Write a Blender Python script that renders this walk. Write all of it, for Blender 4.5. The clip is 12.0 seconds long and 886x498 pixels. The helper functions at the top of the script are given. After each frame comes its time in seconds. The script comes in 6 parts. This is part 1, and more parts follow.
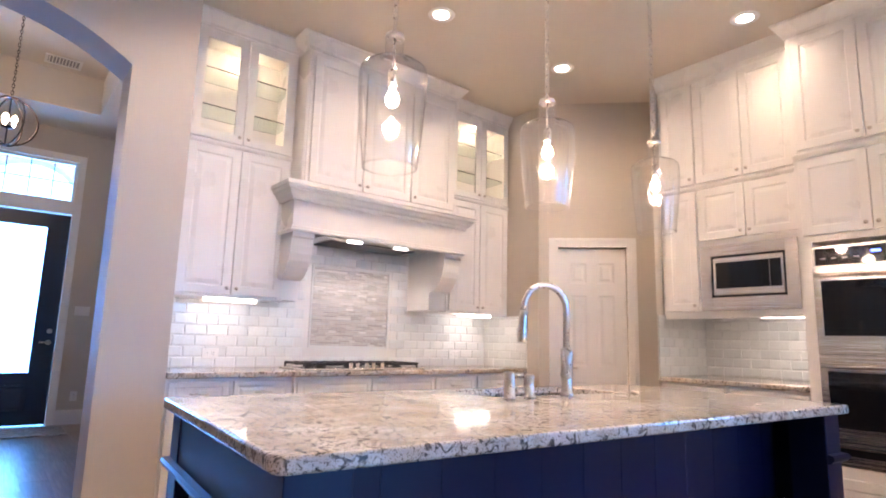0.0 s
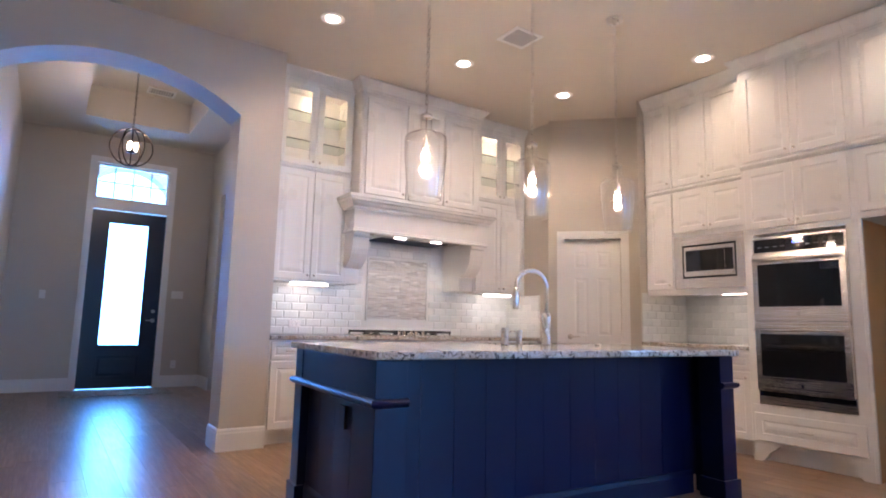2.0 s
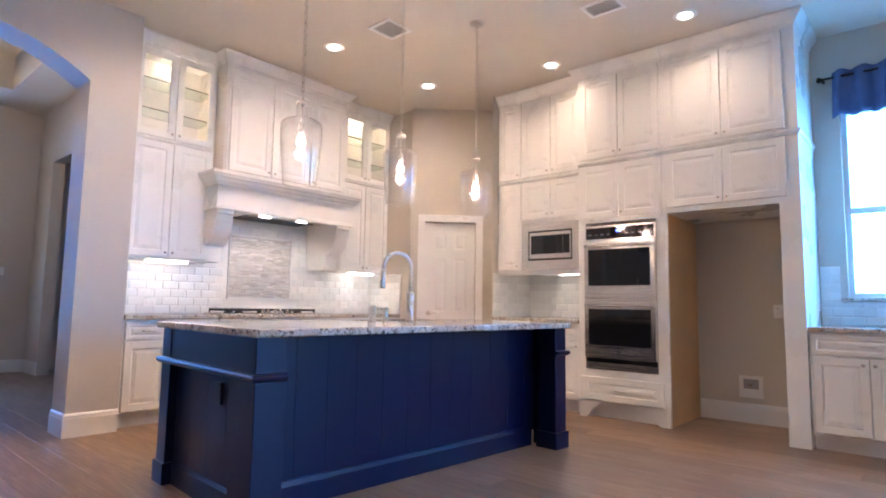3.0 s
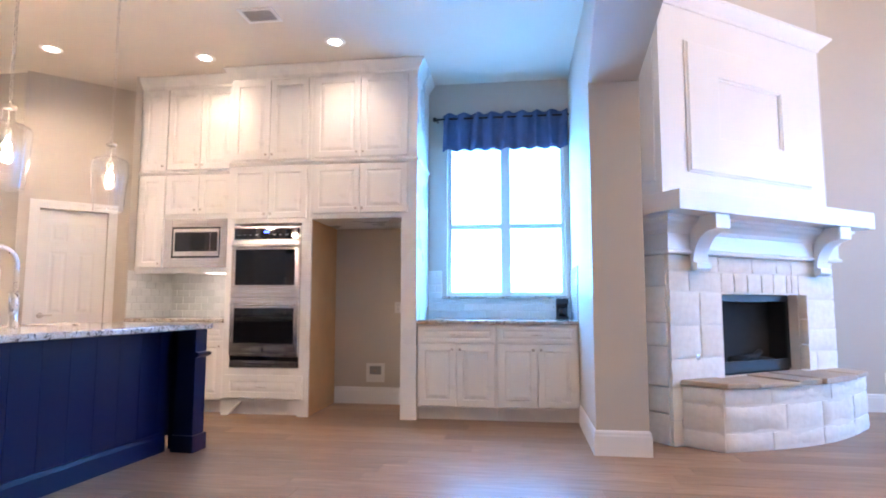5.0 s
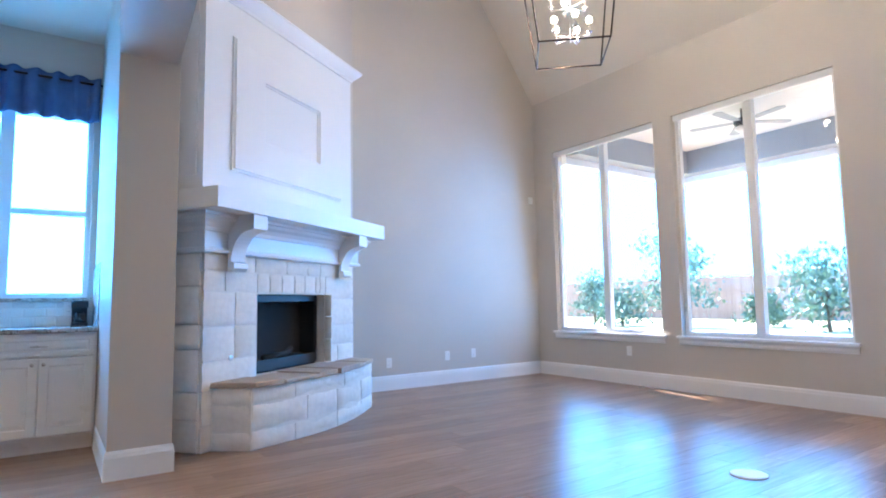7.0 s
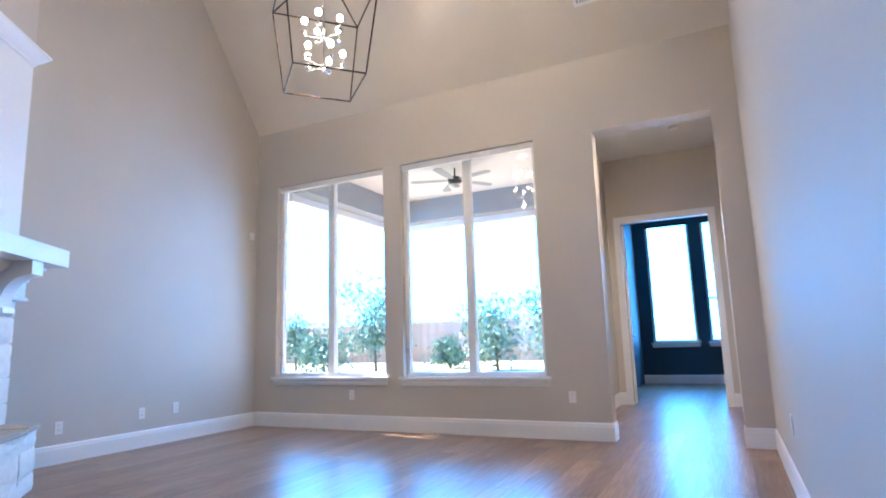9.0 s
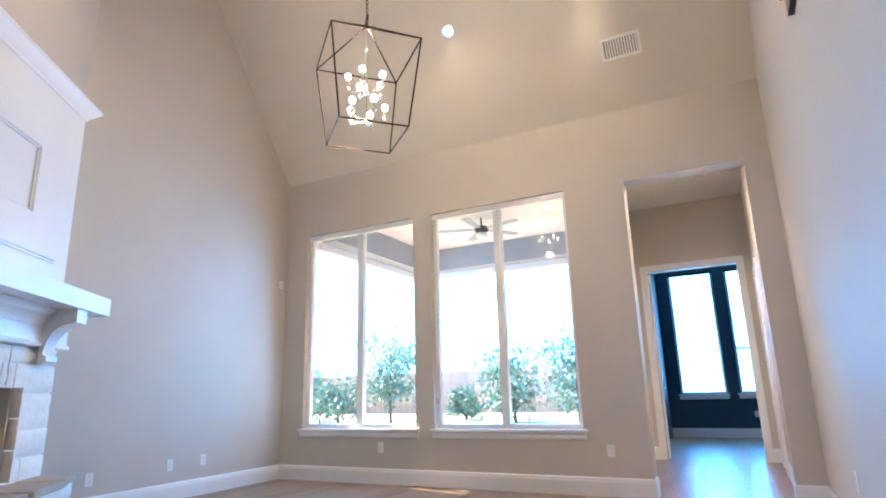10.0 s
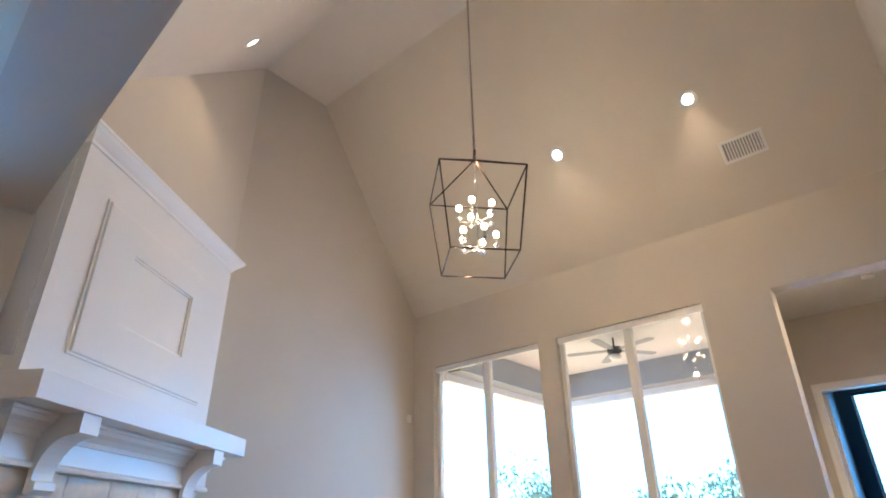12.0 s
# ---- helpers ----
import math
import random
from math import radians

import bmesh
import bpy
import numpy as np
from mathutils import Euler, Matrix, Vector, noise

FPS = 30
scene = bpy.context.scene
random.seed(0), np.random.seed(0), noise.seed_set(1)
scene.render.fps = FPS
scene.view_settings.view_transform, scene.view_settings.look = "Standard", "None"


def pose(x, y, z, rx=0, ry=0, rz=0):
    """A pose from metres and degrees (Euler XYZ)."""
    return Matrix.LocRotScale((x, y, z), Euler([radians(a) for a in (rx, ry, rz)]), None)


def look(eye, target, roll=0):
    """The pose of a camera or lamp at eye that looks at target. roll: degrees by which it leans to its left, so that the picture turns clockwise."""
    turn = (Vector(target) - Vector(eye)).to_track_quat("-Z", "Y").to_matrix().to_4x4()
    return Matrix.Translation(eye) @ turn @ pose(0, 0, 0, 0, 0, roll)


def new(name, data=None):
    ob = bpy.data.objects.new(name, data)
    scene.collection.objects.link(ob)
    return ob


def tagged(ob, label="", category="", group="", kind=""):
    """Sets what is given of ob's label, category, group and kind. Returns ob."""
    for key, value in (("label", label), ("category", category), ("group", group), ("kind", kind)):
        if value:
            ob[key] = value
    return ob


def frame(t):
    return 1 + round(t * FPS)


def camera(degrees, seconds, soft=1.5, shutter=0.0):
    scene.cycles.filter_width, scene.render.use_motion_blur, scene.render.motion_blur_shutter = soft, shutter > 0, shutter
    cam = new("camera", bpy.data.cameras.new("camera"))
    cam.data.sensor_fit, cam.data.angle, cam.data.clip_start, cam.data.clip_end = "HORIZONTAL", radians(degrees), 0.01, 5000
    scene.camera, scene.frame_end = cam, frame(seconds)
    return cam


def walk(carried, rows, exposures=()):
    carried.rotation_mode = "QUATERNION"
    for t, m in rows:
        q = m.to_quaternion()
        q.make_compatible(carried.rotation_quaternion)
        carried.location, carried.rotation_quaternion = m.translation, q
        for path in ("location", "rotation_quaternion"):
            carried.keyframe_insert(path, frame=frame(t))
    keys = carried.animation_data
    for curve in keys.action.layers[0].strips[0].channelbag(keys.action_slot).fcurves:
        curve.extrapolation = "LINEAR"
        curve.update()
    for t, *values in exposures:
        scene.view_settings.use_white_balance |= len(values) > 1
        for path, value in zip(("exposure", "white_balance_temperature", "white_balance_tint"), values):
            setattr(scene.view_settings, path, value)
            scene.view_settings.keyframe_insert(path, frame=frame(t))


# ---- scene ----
cam = camera(75.3, 12.0, soft=1.9)
EXPOSURES = [(0, 3.15, 6700, 28), (1, 3.1, 6700, 28), (2, 2.83, 6500, 26), (3, 3.17, 6500, 26), (5.5, 3.46, 6450, 26), (6.0, 3.46, 6200, 22), (6.5, 3.2, 5900, 17), (7.5, 2.97, 5650, 13), (9.5, 2.82, 6050, 16), (10.25, 3.03, 6550, 15), (12, 2.52, 7100, 15)]
PATH = [
    (0, (0.191, 0.098, 1.147), (1.417, 1.645, 1.466), 1.5),
    (0.5, (-0.024, -0.238, 1.173), (1.086, 1.393, 1.502), 1.3),
    (1, (-0.145, -0.59, 1.109), (0.812, 1.132, 1.455), 1.3),
    (1.5, (-0.315, -0.849, 1.086), (0.633, 0.886, 1.388), 1.3),
    (2, (-0.49, -0.994, 1.033), (0.63, 0.642, 1.298), 1.3),
    (2.5, (-0.68, -1.061, 1.021), (0.612, 0.45, 1.242), 1.1),
    (3, (-0.735, -1.145, 1.042), (0.762, 0.167, 1.236), 0.9),
    (5, (-0.905, -1.29, 1.071), (1.069, -1.027, 1.261), 0.1),
    (5.5, (-0.923, -1.337, 1.048), (1.066, -1.39, 1.247), 0.0),
    (6, (-0.912, -1.385, 1.118), (1.03, -1.831, 1.292), -0.3),
    (6.5, (-0.863, -1.463, 1.091), (0.953, -2.283, 1.27), -0.7),
    (7, (-0.777, -1.498, 1.065), (0.867, -2.623, 1.248), -1.0),
    (7.5, (-0.732, -1.563, 1.044), (0.686, -2.96, 1.241), -1.2),
    (9.5, (-0.16, -1.452, 1.029), (0.647, -3.248, 1.382), -1.8),
    (10, (-0.095, -1.387, 1.04), (0.782, -3.119, 1.523), -1.6),
    (10.5, (-0.095, -1.366, 1.066), (0.871, -3.008, 1.674), -1.4),
    (11, (-0.099, -1.41, 1.063), (0.936, -2.951, 1.808), -1.1),
    (11.5, (-0.098, -1.446, 1.082), (0.986, -2.9, 1.926), -0.9),
    (12, (-0.14, -1.554, 1.094), (1.02, -2.914, 1.989), -0.8),
]
walk(cam, [(t, look(eye, aim, roll)) for t, eye, aim, roll in PATH], exposures=EXPOSURES)

# ---- world, sun, daylight ----
world = bpy.data.worlds.new("world")
scene.world = world
world.use_nodes = True
wn = world.node_tree.nodes
sky = wn.new("ShaderNodeTexSky")
sky.sky_type = "NISHITA"
sky.sun_disc = False
sky.sun_elevation, sky.sun_rotation = radians(50), radians(102)
sky.air_density, sky.dust_density, sky.ozone_density = 1.6, 0.0, 6.0
wn["Background"].inputs["Strength"].default_value = 0.15
world.node_tree.links.new(sky.outputs[0], wn["Background"].inputs["Color"])
sun = new("sun", bpy.data.lights.new("sun", "SUN"))
sun.data.energy, sun.data.angle, sun.data.color = 5.0, radians(0.5), (1, 0.95, 0.88)
sun.matrix_world = look((14, -7, 17), (0, -4, 0))

DAY = (0.12, 0.45, 1.0)
DOORDAY = (0.06, 0.30, 1.0)
WARM = (1.0, 0.80, 0.56)


LAMP = 0.14


def area(name, eye, aim, w, h, watts, color=DAY, spread=180):
    ob = new(name, bpy.data.lights.new(name, "AREA"))
    ob.data.shape, ob.data.size, ob.data.size_y = "RECTANGLE", w, h
    ob.data.energy, ob.data.color, ob.data.spread = watts * LAMP, color, radians(spread)
    ob.matrix_world = look(eye, aim)
    return ob


def spot(name, eye, aim, watts, angle=120, blend=0.7, color=WARM, size=0.06):
    ob = new(name, bpy.data.lights.new(name, "SPOT"))
    ob.data.energy, ob.data.color, ob.data.spot_size, ob.data.spot_blend, ob.data.shadow_soft_size = watts * LAMP, color, radians(angle), blend, size
    ob.matrix_world = look(eye, aim)
    return ob


def bulb_light(name, at, watts, color=WARM, size=0.03):
    ob = new(name, bpy.data.lights.new(name, "POINT"))
    ob.data.energy, ob.data.color, ob.data.shadow_soft_size = watts * LAMP, color, size
    ob.location = at
    return ob


area("daylight_nook", (5.17, -1.14, 1.95), (0, -1.14, 1.2), 1.15, 1.5, 44)
area("daylight_living", (4.25, -7.45, 1.92), (3.6, 0, 1.0), 1.65, 2.4, 48)
area("daylight_living", (2.3, -7.45, 1.92), (2.2, 0, 1.0), 1.65, 2.4, 48)
area("daylight_door", (0.45, 8.80, 1.55), (0.2, 0, 0.8), 0.55, 1.85, 14, DOORDAY, 85)
area("daylight_transom", (0.45, 8.80, 3.1), (0.2, 0, 1.5), 0.9, 0.5, 8, DOORDAY, 85)
area("daylight_study", (0.3, -14.6, 2.0), (0.3, 0, 1.0), 1.6, 2.4, 40)
# The last three cans are unseen, added to light the near half of the kitchen.
KITCHEN_CANS = [(1.19, 3.10), (2.5, 3.10), (3.77, 3.06), (4.14, 1.725), (3.97, 0.36), (-0.8, 2.2), (-0.8, -0.2), (1.6, -0.6)]
for cx, cy in KITCHEN_CANS:
    spot("can_beam", (cx, cy, 3.43), (cx, cy, 0), 28 if cx > 3.9 else 60, 152, 0.85)
# The fourth can is unseen, added as extra light for the vault.
VAULT_CANS = [(2.46, -6.722), (0.927, -6.741), (4.28, -3.66), (1.2, -3.4)]

# ---- materials ----
MATS = {}


def mat(name, color=(0.8, 0.8, 0.8), rough=0.5, metal=0.0, bump=0.0, scale=60.0, vary=0.0, vscale=2.0, spec=0.5, emit=None, strength=0.0, coat=0.0):
    """Paint, metal or fabric: one colour with fine bump and a broad, faint variation."""
    m = bpy.data.materials.new(name)
    m.use_nodes = True
    t = m.node_tree
    b = t.nodes["Principled BSDF"]
    b.inputs["Base Color"].default_value = (*color, 1)
    b.inputs["Roughness"].default_value = rough
    b.inputs["Metallic"].default_value = metal
    b.inputs["Specular IOR Level"].default_value = spec
    b.inputs["Coat Weight"].default_value = coat
    if emit:
        b.inputs["Emission Color"].default_value = (*emit, 1)
        b.inputs["Emission Strength"].default_value = strength
    tc = t.nodes.new("ShaderNodeTexCoord")
    if vary:
        n = t.nodes.new("ShaderNodeTexNoise")
        n.inputs["Scale"].default_value, n.inputs["Detail"].default_value = vscale, 6
        r = t.nodes.new("ShaderNodeMapRange")
        r.inputs["From Min"].default_value, r.inputs["From Max"].default_value = 0.3, 0.7
        r.inputs["To Min"].default_value, r.inputs["To Max"].default_value = 1 - vary, 1 + vary
        x = t.nodes.new("ShaderNodeVectorMath")
        x.operation = "SCALE"
        x.inputs[0].default_value = color
        t.links.new(tc.outputs["Object"], n.inputs["Vector"])
        t.links.new(n.outputs["Fac"], r.inputs["Value"])
        t.links.new(r.outputs[0], x.inputs["Scale"])
        t.links.new(x.outputs[0], b.inputs["Base Color"])
        rr = t.nodes.new("ShaderNodeMapRange")
        rr.inputs["To Min"].default_value, rr.inputs["To Max"].default_value = max(0.02, rough * 0.85), min(1, rough * 1.15)
        t.links.new(n.outputs["Fac"], rr.inputs["Value"])
        t.links.new(rr.outputs[0], b.inputs["Roughness"])
    if bump:
        n2 = t.nodes.new("ShaderNodeTexNoise")
        n2.inputs["Scale"].default_value, n2.inputs["Detail"].default_value = scale, 4
        bp = t.nodes.new("ShaderNodeBump")
        bp.inputs["Strength"].default_value, bp.inputs["Distance"].default_value = bump, 0.002
        t.links.new(tc.outputs["Object"], n2.inputs["Vector"])
        t.links.new(n2.outputs["Fac"], bp.inputs["Height"])
        t.links.new(bp.outputs[0], b.inputs["Normal"])
    MATS[name] = m
    return m


def ramp(t, stops):
    r = t.nodes.new("ShaderNodeValToRGB")
    e = r.color_ramp.elements
    e[0].position, e[0].color = stops[0][0], (*stops[0][1], 1)
    e[1].position, e[1].color = stops[-1][0], (*stops[-1][1], 1)
    for p, c in stops[1:-1]:
        e.new(p).color = (*c, 1)
    return r


def glass_mat(name, tint=(1, 1, 1), ior=1.45, rough=0.0):
    m = mat(name, tint, rough)
    b = m.node_tree.nodes["Principled BSDF"]
    b.inputs["Transmission Weight"].default_value, b.inputs["IOR"].default_value = 1.0, ior
    return m


def pane_mat(name, gloss=0.08, tint=(1, 1, 1)):
    """A thin pane: clear, with a mirror sheen."""
    m = bpy.data.materials.new(name)
    m.use_nodes = True
    t = m.node_tree
    tr, gl, mx, fr = (t.nodes.new("ShaderNode" + k) for k in ("BsdfTransparent", "BsdfGlossy", "MixShader", "LayerWeight"))
    pw, rg = t.nodes.new("ShaderNodeMath"), t.nodes.new("ShaderNodeMapRange")
    pw.operation, pw.inputs[1].default_value = "POWER", 2.2
    rg.inputs["To Min"].default_value, rg.inputs["To Max"].default_value = 0.07, 0.95
    tr.inputs["Color"].default_value = (*tint, 1)
    gl.inputs["Roughness"].default_value = 0.02
    fr.inputs["Blend"].default_value = 0.5
    t.links.new(fr.outputs["Facing"], pw.inputs[0])
    t.links.new(pw.outputs[0], rg.inputs["Value"])
    t.links.new(rg.outputs[0], mx.inputs[0])
    t.links.new(tr.outputs[0], mx.inputs[1])
    t.links.new(gl.outputs[0], mx.inputs[2])
    t.links.new(mx.outputs[0], t.nodes["Material Output"].inputs["Surface"])
    MATS[name] = m
    return m


def plank_mat():
    m = mat("oak_plank", (0.25, 0.17, 0.11), 0.28, spec=0.33)
    t = m.node_tree
    b = t.nodes["Principled BSDF"]
    tc, oi, mp, mp2 = (t.nodes.new("ShaderNode" + k) for k in ("TexCoord", "ObjectInfo", "Mapping", "Mapping"))
    ad = t.nodes.new("ShaderNodeVectorMath")
    sc = t.nodes.new("ShaderNodeMath")
    sc.operation, sc.inputs[1].default_value = "MULTIPLY", 37.0
    geo = t.nodes.new("ShaderNodeNewGeometry")
    add = t.nodes.new("ShaderNodeMath")
    t.links.new(oi.outputs["Random"], add.inputs[0])
    t.links.new(geo.outputs["Random Per Island"], add.inputs[1])
    t.links.new(add.outputs[0], sc.inputs[0])
    t.links.new(tc.outputs["Object"], ad.inputs[0])
    t.links.new(sc.outputs[0], ad.inputs[1])
    mp.inputs["Scale"].default_value = (26, 1.6, 8)
    mp2.inputs["Scale"].default_value = (3.5, 0.6, 3)
    n, n2 = t.nodes.new("ShaderNodeTexNoise"), t.nodes.new("ShaderNodeTexNoise")
    n.inputs["Scale"].default_value, n.inputs["Detail"].default_value, n.inputs["Distortion"].default_value = 2.2, 8, 0.15
    n2.inputs["Scale"].default_value, n2.inputs["Detail"].default_value = 1.5, 4
    for a, c in ((mp, n), (mp2, n2)):
        t.links.new(ad.outputs[0], a.inputs["Vector"])
        t.links.new(a.outputs[0], c.inputs["Vector"])
    r = ramp(t, [(0.28, (0.195, 0.116, 0.070)), (0.5, (0.262, 0.163, 0.102)), (0.75, (0.355, 0.232, 0.150))])
    t.links.new(n.outputs["Fac"], r.inputs[0])
    mix = t.nodes.new("ShaderNodeMix")
    mix.data_type, mix.blend_type = "RGBA", "MULTIPLY"
    mix.inputs[0].default_value = 1.0
    fr = t.nodes.new("ShaderNodeMath")
    fr.operation = "FRACT"
    t.links.new(add.outputs[0], fr.inputs[0])
    r2 = ramp(t, [(0.0, (0.78, 0.76, 0.74)), (0.5, (1.0, 0.98, 0.96)), (1.0, (1.22, 1.2, 1.18))])
    t.links.new(fr.outputs[0], r2.inputs[0])
    t.links.new(r.outputs[0], mix.inputs[6])
    t.links.new(r2.outputs[0], mix.inputs[7])
    t.links.new(mix.outputs[2], b.inputs["Base Color"])
    rr = t.nodes.new("ShaderNodeMapRange")
    rr.inputs["To Min"].default_value, rr.inputs["To Max"].default_value = 0.25, 0.38
    t.links.new(n2.outputs["Fac"], rr.inputs["Value"])
    t.links.new(rr.outputs[0], b.inputs["Roughness"])
    bp = t.nodes.new("ShaderNodeBump")
    bp.inputs["Strength"].default_value, bp.inputs["Distance"].default_value = 0.08, 0.001
    t.links.new(n.outputs["Fac"], bp.inputs["Height"])
    t.links.new(bp.outputs[0], b.inputs["Normal"])
    return m


def granite_mat():
    m = mat("granite", (0.6, 0.57, 0.52), 0.08)
    t = m.node_tree
    b = t.nodes["Principled BSDF"]
    tc = t.nodes.new("ShaderNodeTexCoord")
    big, mid, fine = (t.nodes.new("ShaderNodeTexNoise") for _ in range(3))
    for n, s, d, w in ((big, 7, 8, 0.8), (mid, 38, 9, 1.6), (fine, 210, 4, 0.2)):
        n.inputs["Scale"].default_value, n.inputs["Detail"].default_value, n.inputs["Distortion"].default_value = s, d, w
        t.links.new(tc.outputs["Object"], n.inputs["Vector"])
    base = ramp(t, [(0.35, (0.50, 0.42, 0.33)), (0.55, (0.60, 0.55, 0.48)), (0.7, (0.70, 0.67, 0.62))])
    dark = ramp(t, [(0.34, (0.05, 0.055, 0.07)), (0.41, (0.36, 0.33, 0.31)), (0.47, (1, 1, 1))])
    speck = ramp(t, [(0.36, (0.25, 0.22, 0.2)), (0.44, (1, 1, 1))])
    t.links.new(big.outputs["Fac"], base.inputs[0])
    t.links.new(mid.outputs["Fac"], dark.inputs[0])
    t.links.new(fine.outputs["Fac"], speck.inputs[0])
    m1, m2 = t.nodes.new("ShaderNodeMix"), t.nodes.new("ShaderNodeMix")
    for k in (m1, m2):
        k.data_type, k.blend_type = "RGBA", "MULTIPLY"
        k.inputs[0].default_value = 0.92
    t.links.new(base.outputs[0], m1.inputs[6])
    t.links.new(dark.outputs[0], m1.inputs[7])
    t.links.new(m1.outputs[2], m2.inputs[6])
    t.links.new(speck.outputs[0], m2.inputs[7])
    t.links.new(m2.outputs[2], b.inputs["Base Color"])
    return m


def random_mat(name, stops, rough, bump=0.0, scale=40, island=False, coat=0.0, metal=0.0):
    """A colour picked piece by piece, with grain."""
    m = mat(name, stops[0][1], rough, metal, coat=coat)
    t = m.node_tree
    b = t.nodes["Principled BSDF"]
    tc = t.nodes.new("ShaderNodeTexCoord")
    src = t.nodes.new("ShaderNodeNewGeometry" if island else "ShaderNodeObjectInfo")
    r = ramp(t, stops)
    t.links.new(src.outputs["Random Per Island" if island else "Random"], r.inputs[0])
    n = t.nodes.new("ShaderNodeTexNoise")
    n.inputs["Scale"].default_value, n.inputs["Detail"].default_value = scale, 8
    t.links.new(tc.outputs["Object"], n.inputs["Vector"])
    mx = t.nodes.new("ShaderNodeMix")
    mx.data_type, mx.blend_type = "RGBA", "MULTIPLY"
    mx.inputs[0].default_value = 0.22 if bump else 0.15
    t.links.new(r.outputs[0], mx.inputs[6])
    g = ramp(t, [(0.3, (0.7, 0.68, 0.64)), (0.65, (1.1, 1.1, 1.1))])
    t.links.new(n.outputs["Fac"], g.inputs[0])
    t.links.new(g.outputs[0], mx.inputs[7])
    t.links.new(mx.outputs[2], b.inputs["Base Color"])
    if bump:
        bp = t.nodes.new("ShaderNodeBump")
        bp.inputs["Strength"].default_value, bp.inputs["Distance"].default_value = bump, 0.01
        t.links.new(n.outputs["Fac"], bp.inputs["Height"])
        t.links.new(bp.outputs[0], b.inputs["Normal"])
    return m


def brushed_mat(name, color, rough, scale=(2, 2, 300)):
    m = mat(name, color, rough, 1.0)
    t = m.node_tree
    b = t.nodes["Principled BSDF"]
    tc, mp, n = (t.nodes.new("ShaderNode" + k) for k in ("TexCoord", "Mapping", "TexNoise"))
    mp.inputs["Scale"].default_value = scale
    n.inputs["Scale"].default_value, n.inputs["Detail"].default_value = 1.0, 3
    t.links.new(tc.outputs["Object"], mp.inputs["Vector"])
    t.links.new(mp.outputs[0], n.inputs["Vector"])
    r = t.nodes.new("ShaderNodeMapRange")
    r.inputs["To Min"].default_value, r.inputs["To Max"].default_value = rough * 0.9, rough * 1.1
    t.links.new(n.outputs["Fac"], r.inputs["Value"])
    t.links.new(r.outputs[0], b.inputs["Roughness"])
    return m


PAINT = mat("greige_paint", (0.56, 0.51, 0.44), 0.55, bump=0.25, scale=220, vary=0.03, vscale=1.3)
CEIL = mat("ceiling_paint", (0.68, 0.62, 0.53), 0.85, bump=0.35, scale=180, vary=0.03, vscale=1.1)
CEILW = mat("white_ceiling_paint", (0.72, 0.71, 0.68), 0.85, bump=0.3, scale=180, vary=0.02)
TRIM = mat("white_trim_paint", (0.80, 0.79, 0.77), 0.32, bump=0.08, scale=90, vary=0.015)
CABW = mat("white_cabinet_lacquer", (0.80, 0.785, 0.75), 0.28, bump=0.06, scale=120, vary=0.015)
NAVY = mat("navy_paint", (0.0011, 0.0045, 0.032), 0.30, spec=0.34, bump=0.10, scale=140, vary=0.06)
TEAL = mat("deep_teal_paint", (0.010, 0.055, 0.085), 0.6, bump=0.2, scale=200, vary=0.04)
DOORB = mat("dark_stained_door", (0.012, 0.014, 0.028), 0.35, bump=0.2, scale=80, vary=0.15)
GRANITE = granite_mat()
PLANK = plank_mat()
STEEL = brushed_mat("brushed_steel", (0.72, 0.68, 0.63), 0.27, (1.5, 1.5, 420))
NICKEL = brushed_mat("satin_nickel", (0.62, 0.58, 0.53), 0.28, (60, 60, 60))
CHROME = mat("chrome", (0.8, 0.78, 0.75), 0.06, 1.0)
BLACKG = mat("black_glass", (0.008, 0.008, 0.010), 0.05, spec=0.6)
BLACKM = mat("black_iron", (0.012, 0.012, 0.013), 0.45, bump=0.3, scale=200, vary=0.1)
SOOT = mat("sooty_firebox", (0.018, 0.017, 0.017), 0.9, bump=0.6, scale=60, vary=0.35, vscale=6)
BRONZE = mat("dark_bronze", (0.035, 0.024, 0.018), 0.35, 0.9, vary=0.15, vscale=20)
DARKWOOD = mat("dark_walnut", (0.035, 0.018, 0.010), 0.4, bump=0.3, scale=40, vary=0.25, vscale=8)
MAPLE = mat("maple_ply", (0.60, 0.37, 0.18), 0.45, bump=0.15, scale=60, vary=0.1, vscale=3)
TILE = random_mat("white_subway_tile", [(0.0, (0.68, 0.70, 0.68)), (0.5, (0.74, 0.75, 0.73)), (1.0, (0.79, 0.80, 0.78))], 0.09)
GROUT = mat("pale_grout", (0.70, 0.69, 0.66), 0.9, bump=0.3, scale=300, vary=0.05)
MOSAIC = random_mat("glass_and_stone_mosaic", [(0.0, (0.40, 0.38, 0.35)), (0.35, (0.50, 0.47, 0.43)), (0.6, (0.58, 0.56, 0.52)), (0.85, (0.48, 0.48, 0.47)), (1.0, (0.74, 0.72, 0.68))], 0.12, island=True)
STONE = random_mat("cream_limestone", [(0.0, (0.80, 0.73, 0.63)), (0.4, (0.83, 0.77, 0.68)), (0.75, (0.85, 0.80, 0.72)), (1.0, (0.82, 0.75, 0.66))], 0.85, bump=0.5, scale=16)
MORTAR = mat("pale_mortar", (0.76, 0.71, 0.63), 0.95, bump=0.6, scale=90, vary=0.1)
CAPSTONE = random_mat("tan_flagstone", [(0.0, (0.40, 0.31, 0.22)), (0.5, (0.50, 0.41, 0.31)), (1.0, (0.44, 0.37, 0.30))], 0.8, bump=0.7, scale=14)
CURTAIN = mat("blue_grey_curtain", (0.075, 0.12, 0.25), 0.9, bump=0.4, scale=350, vary=0.12, vscale=12)
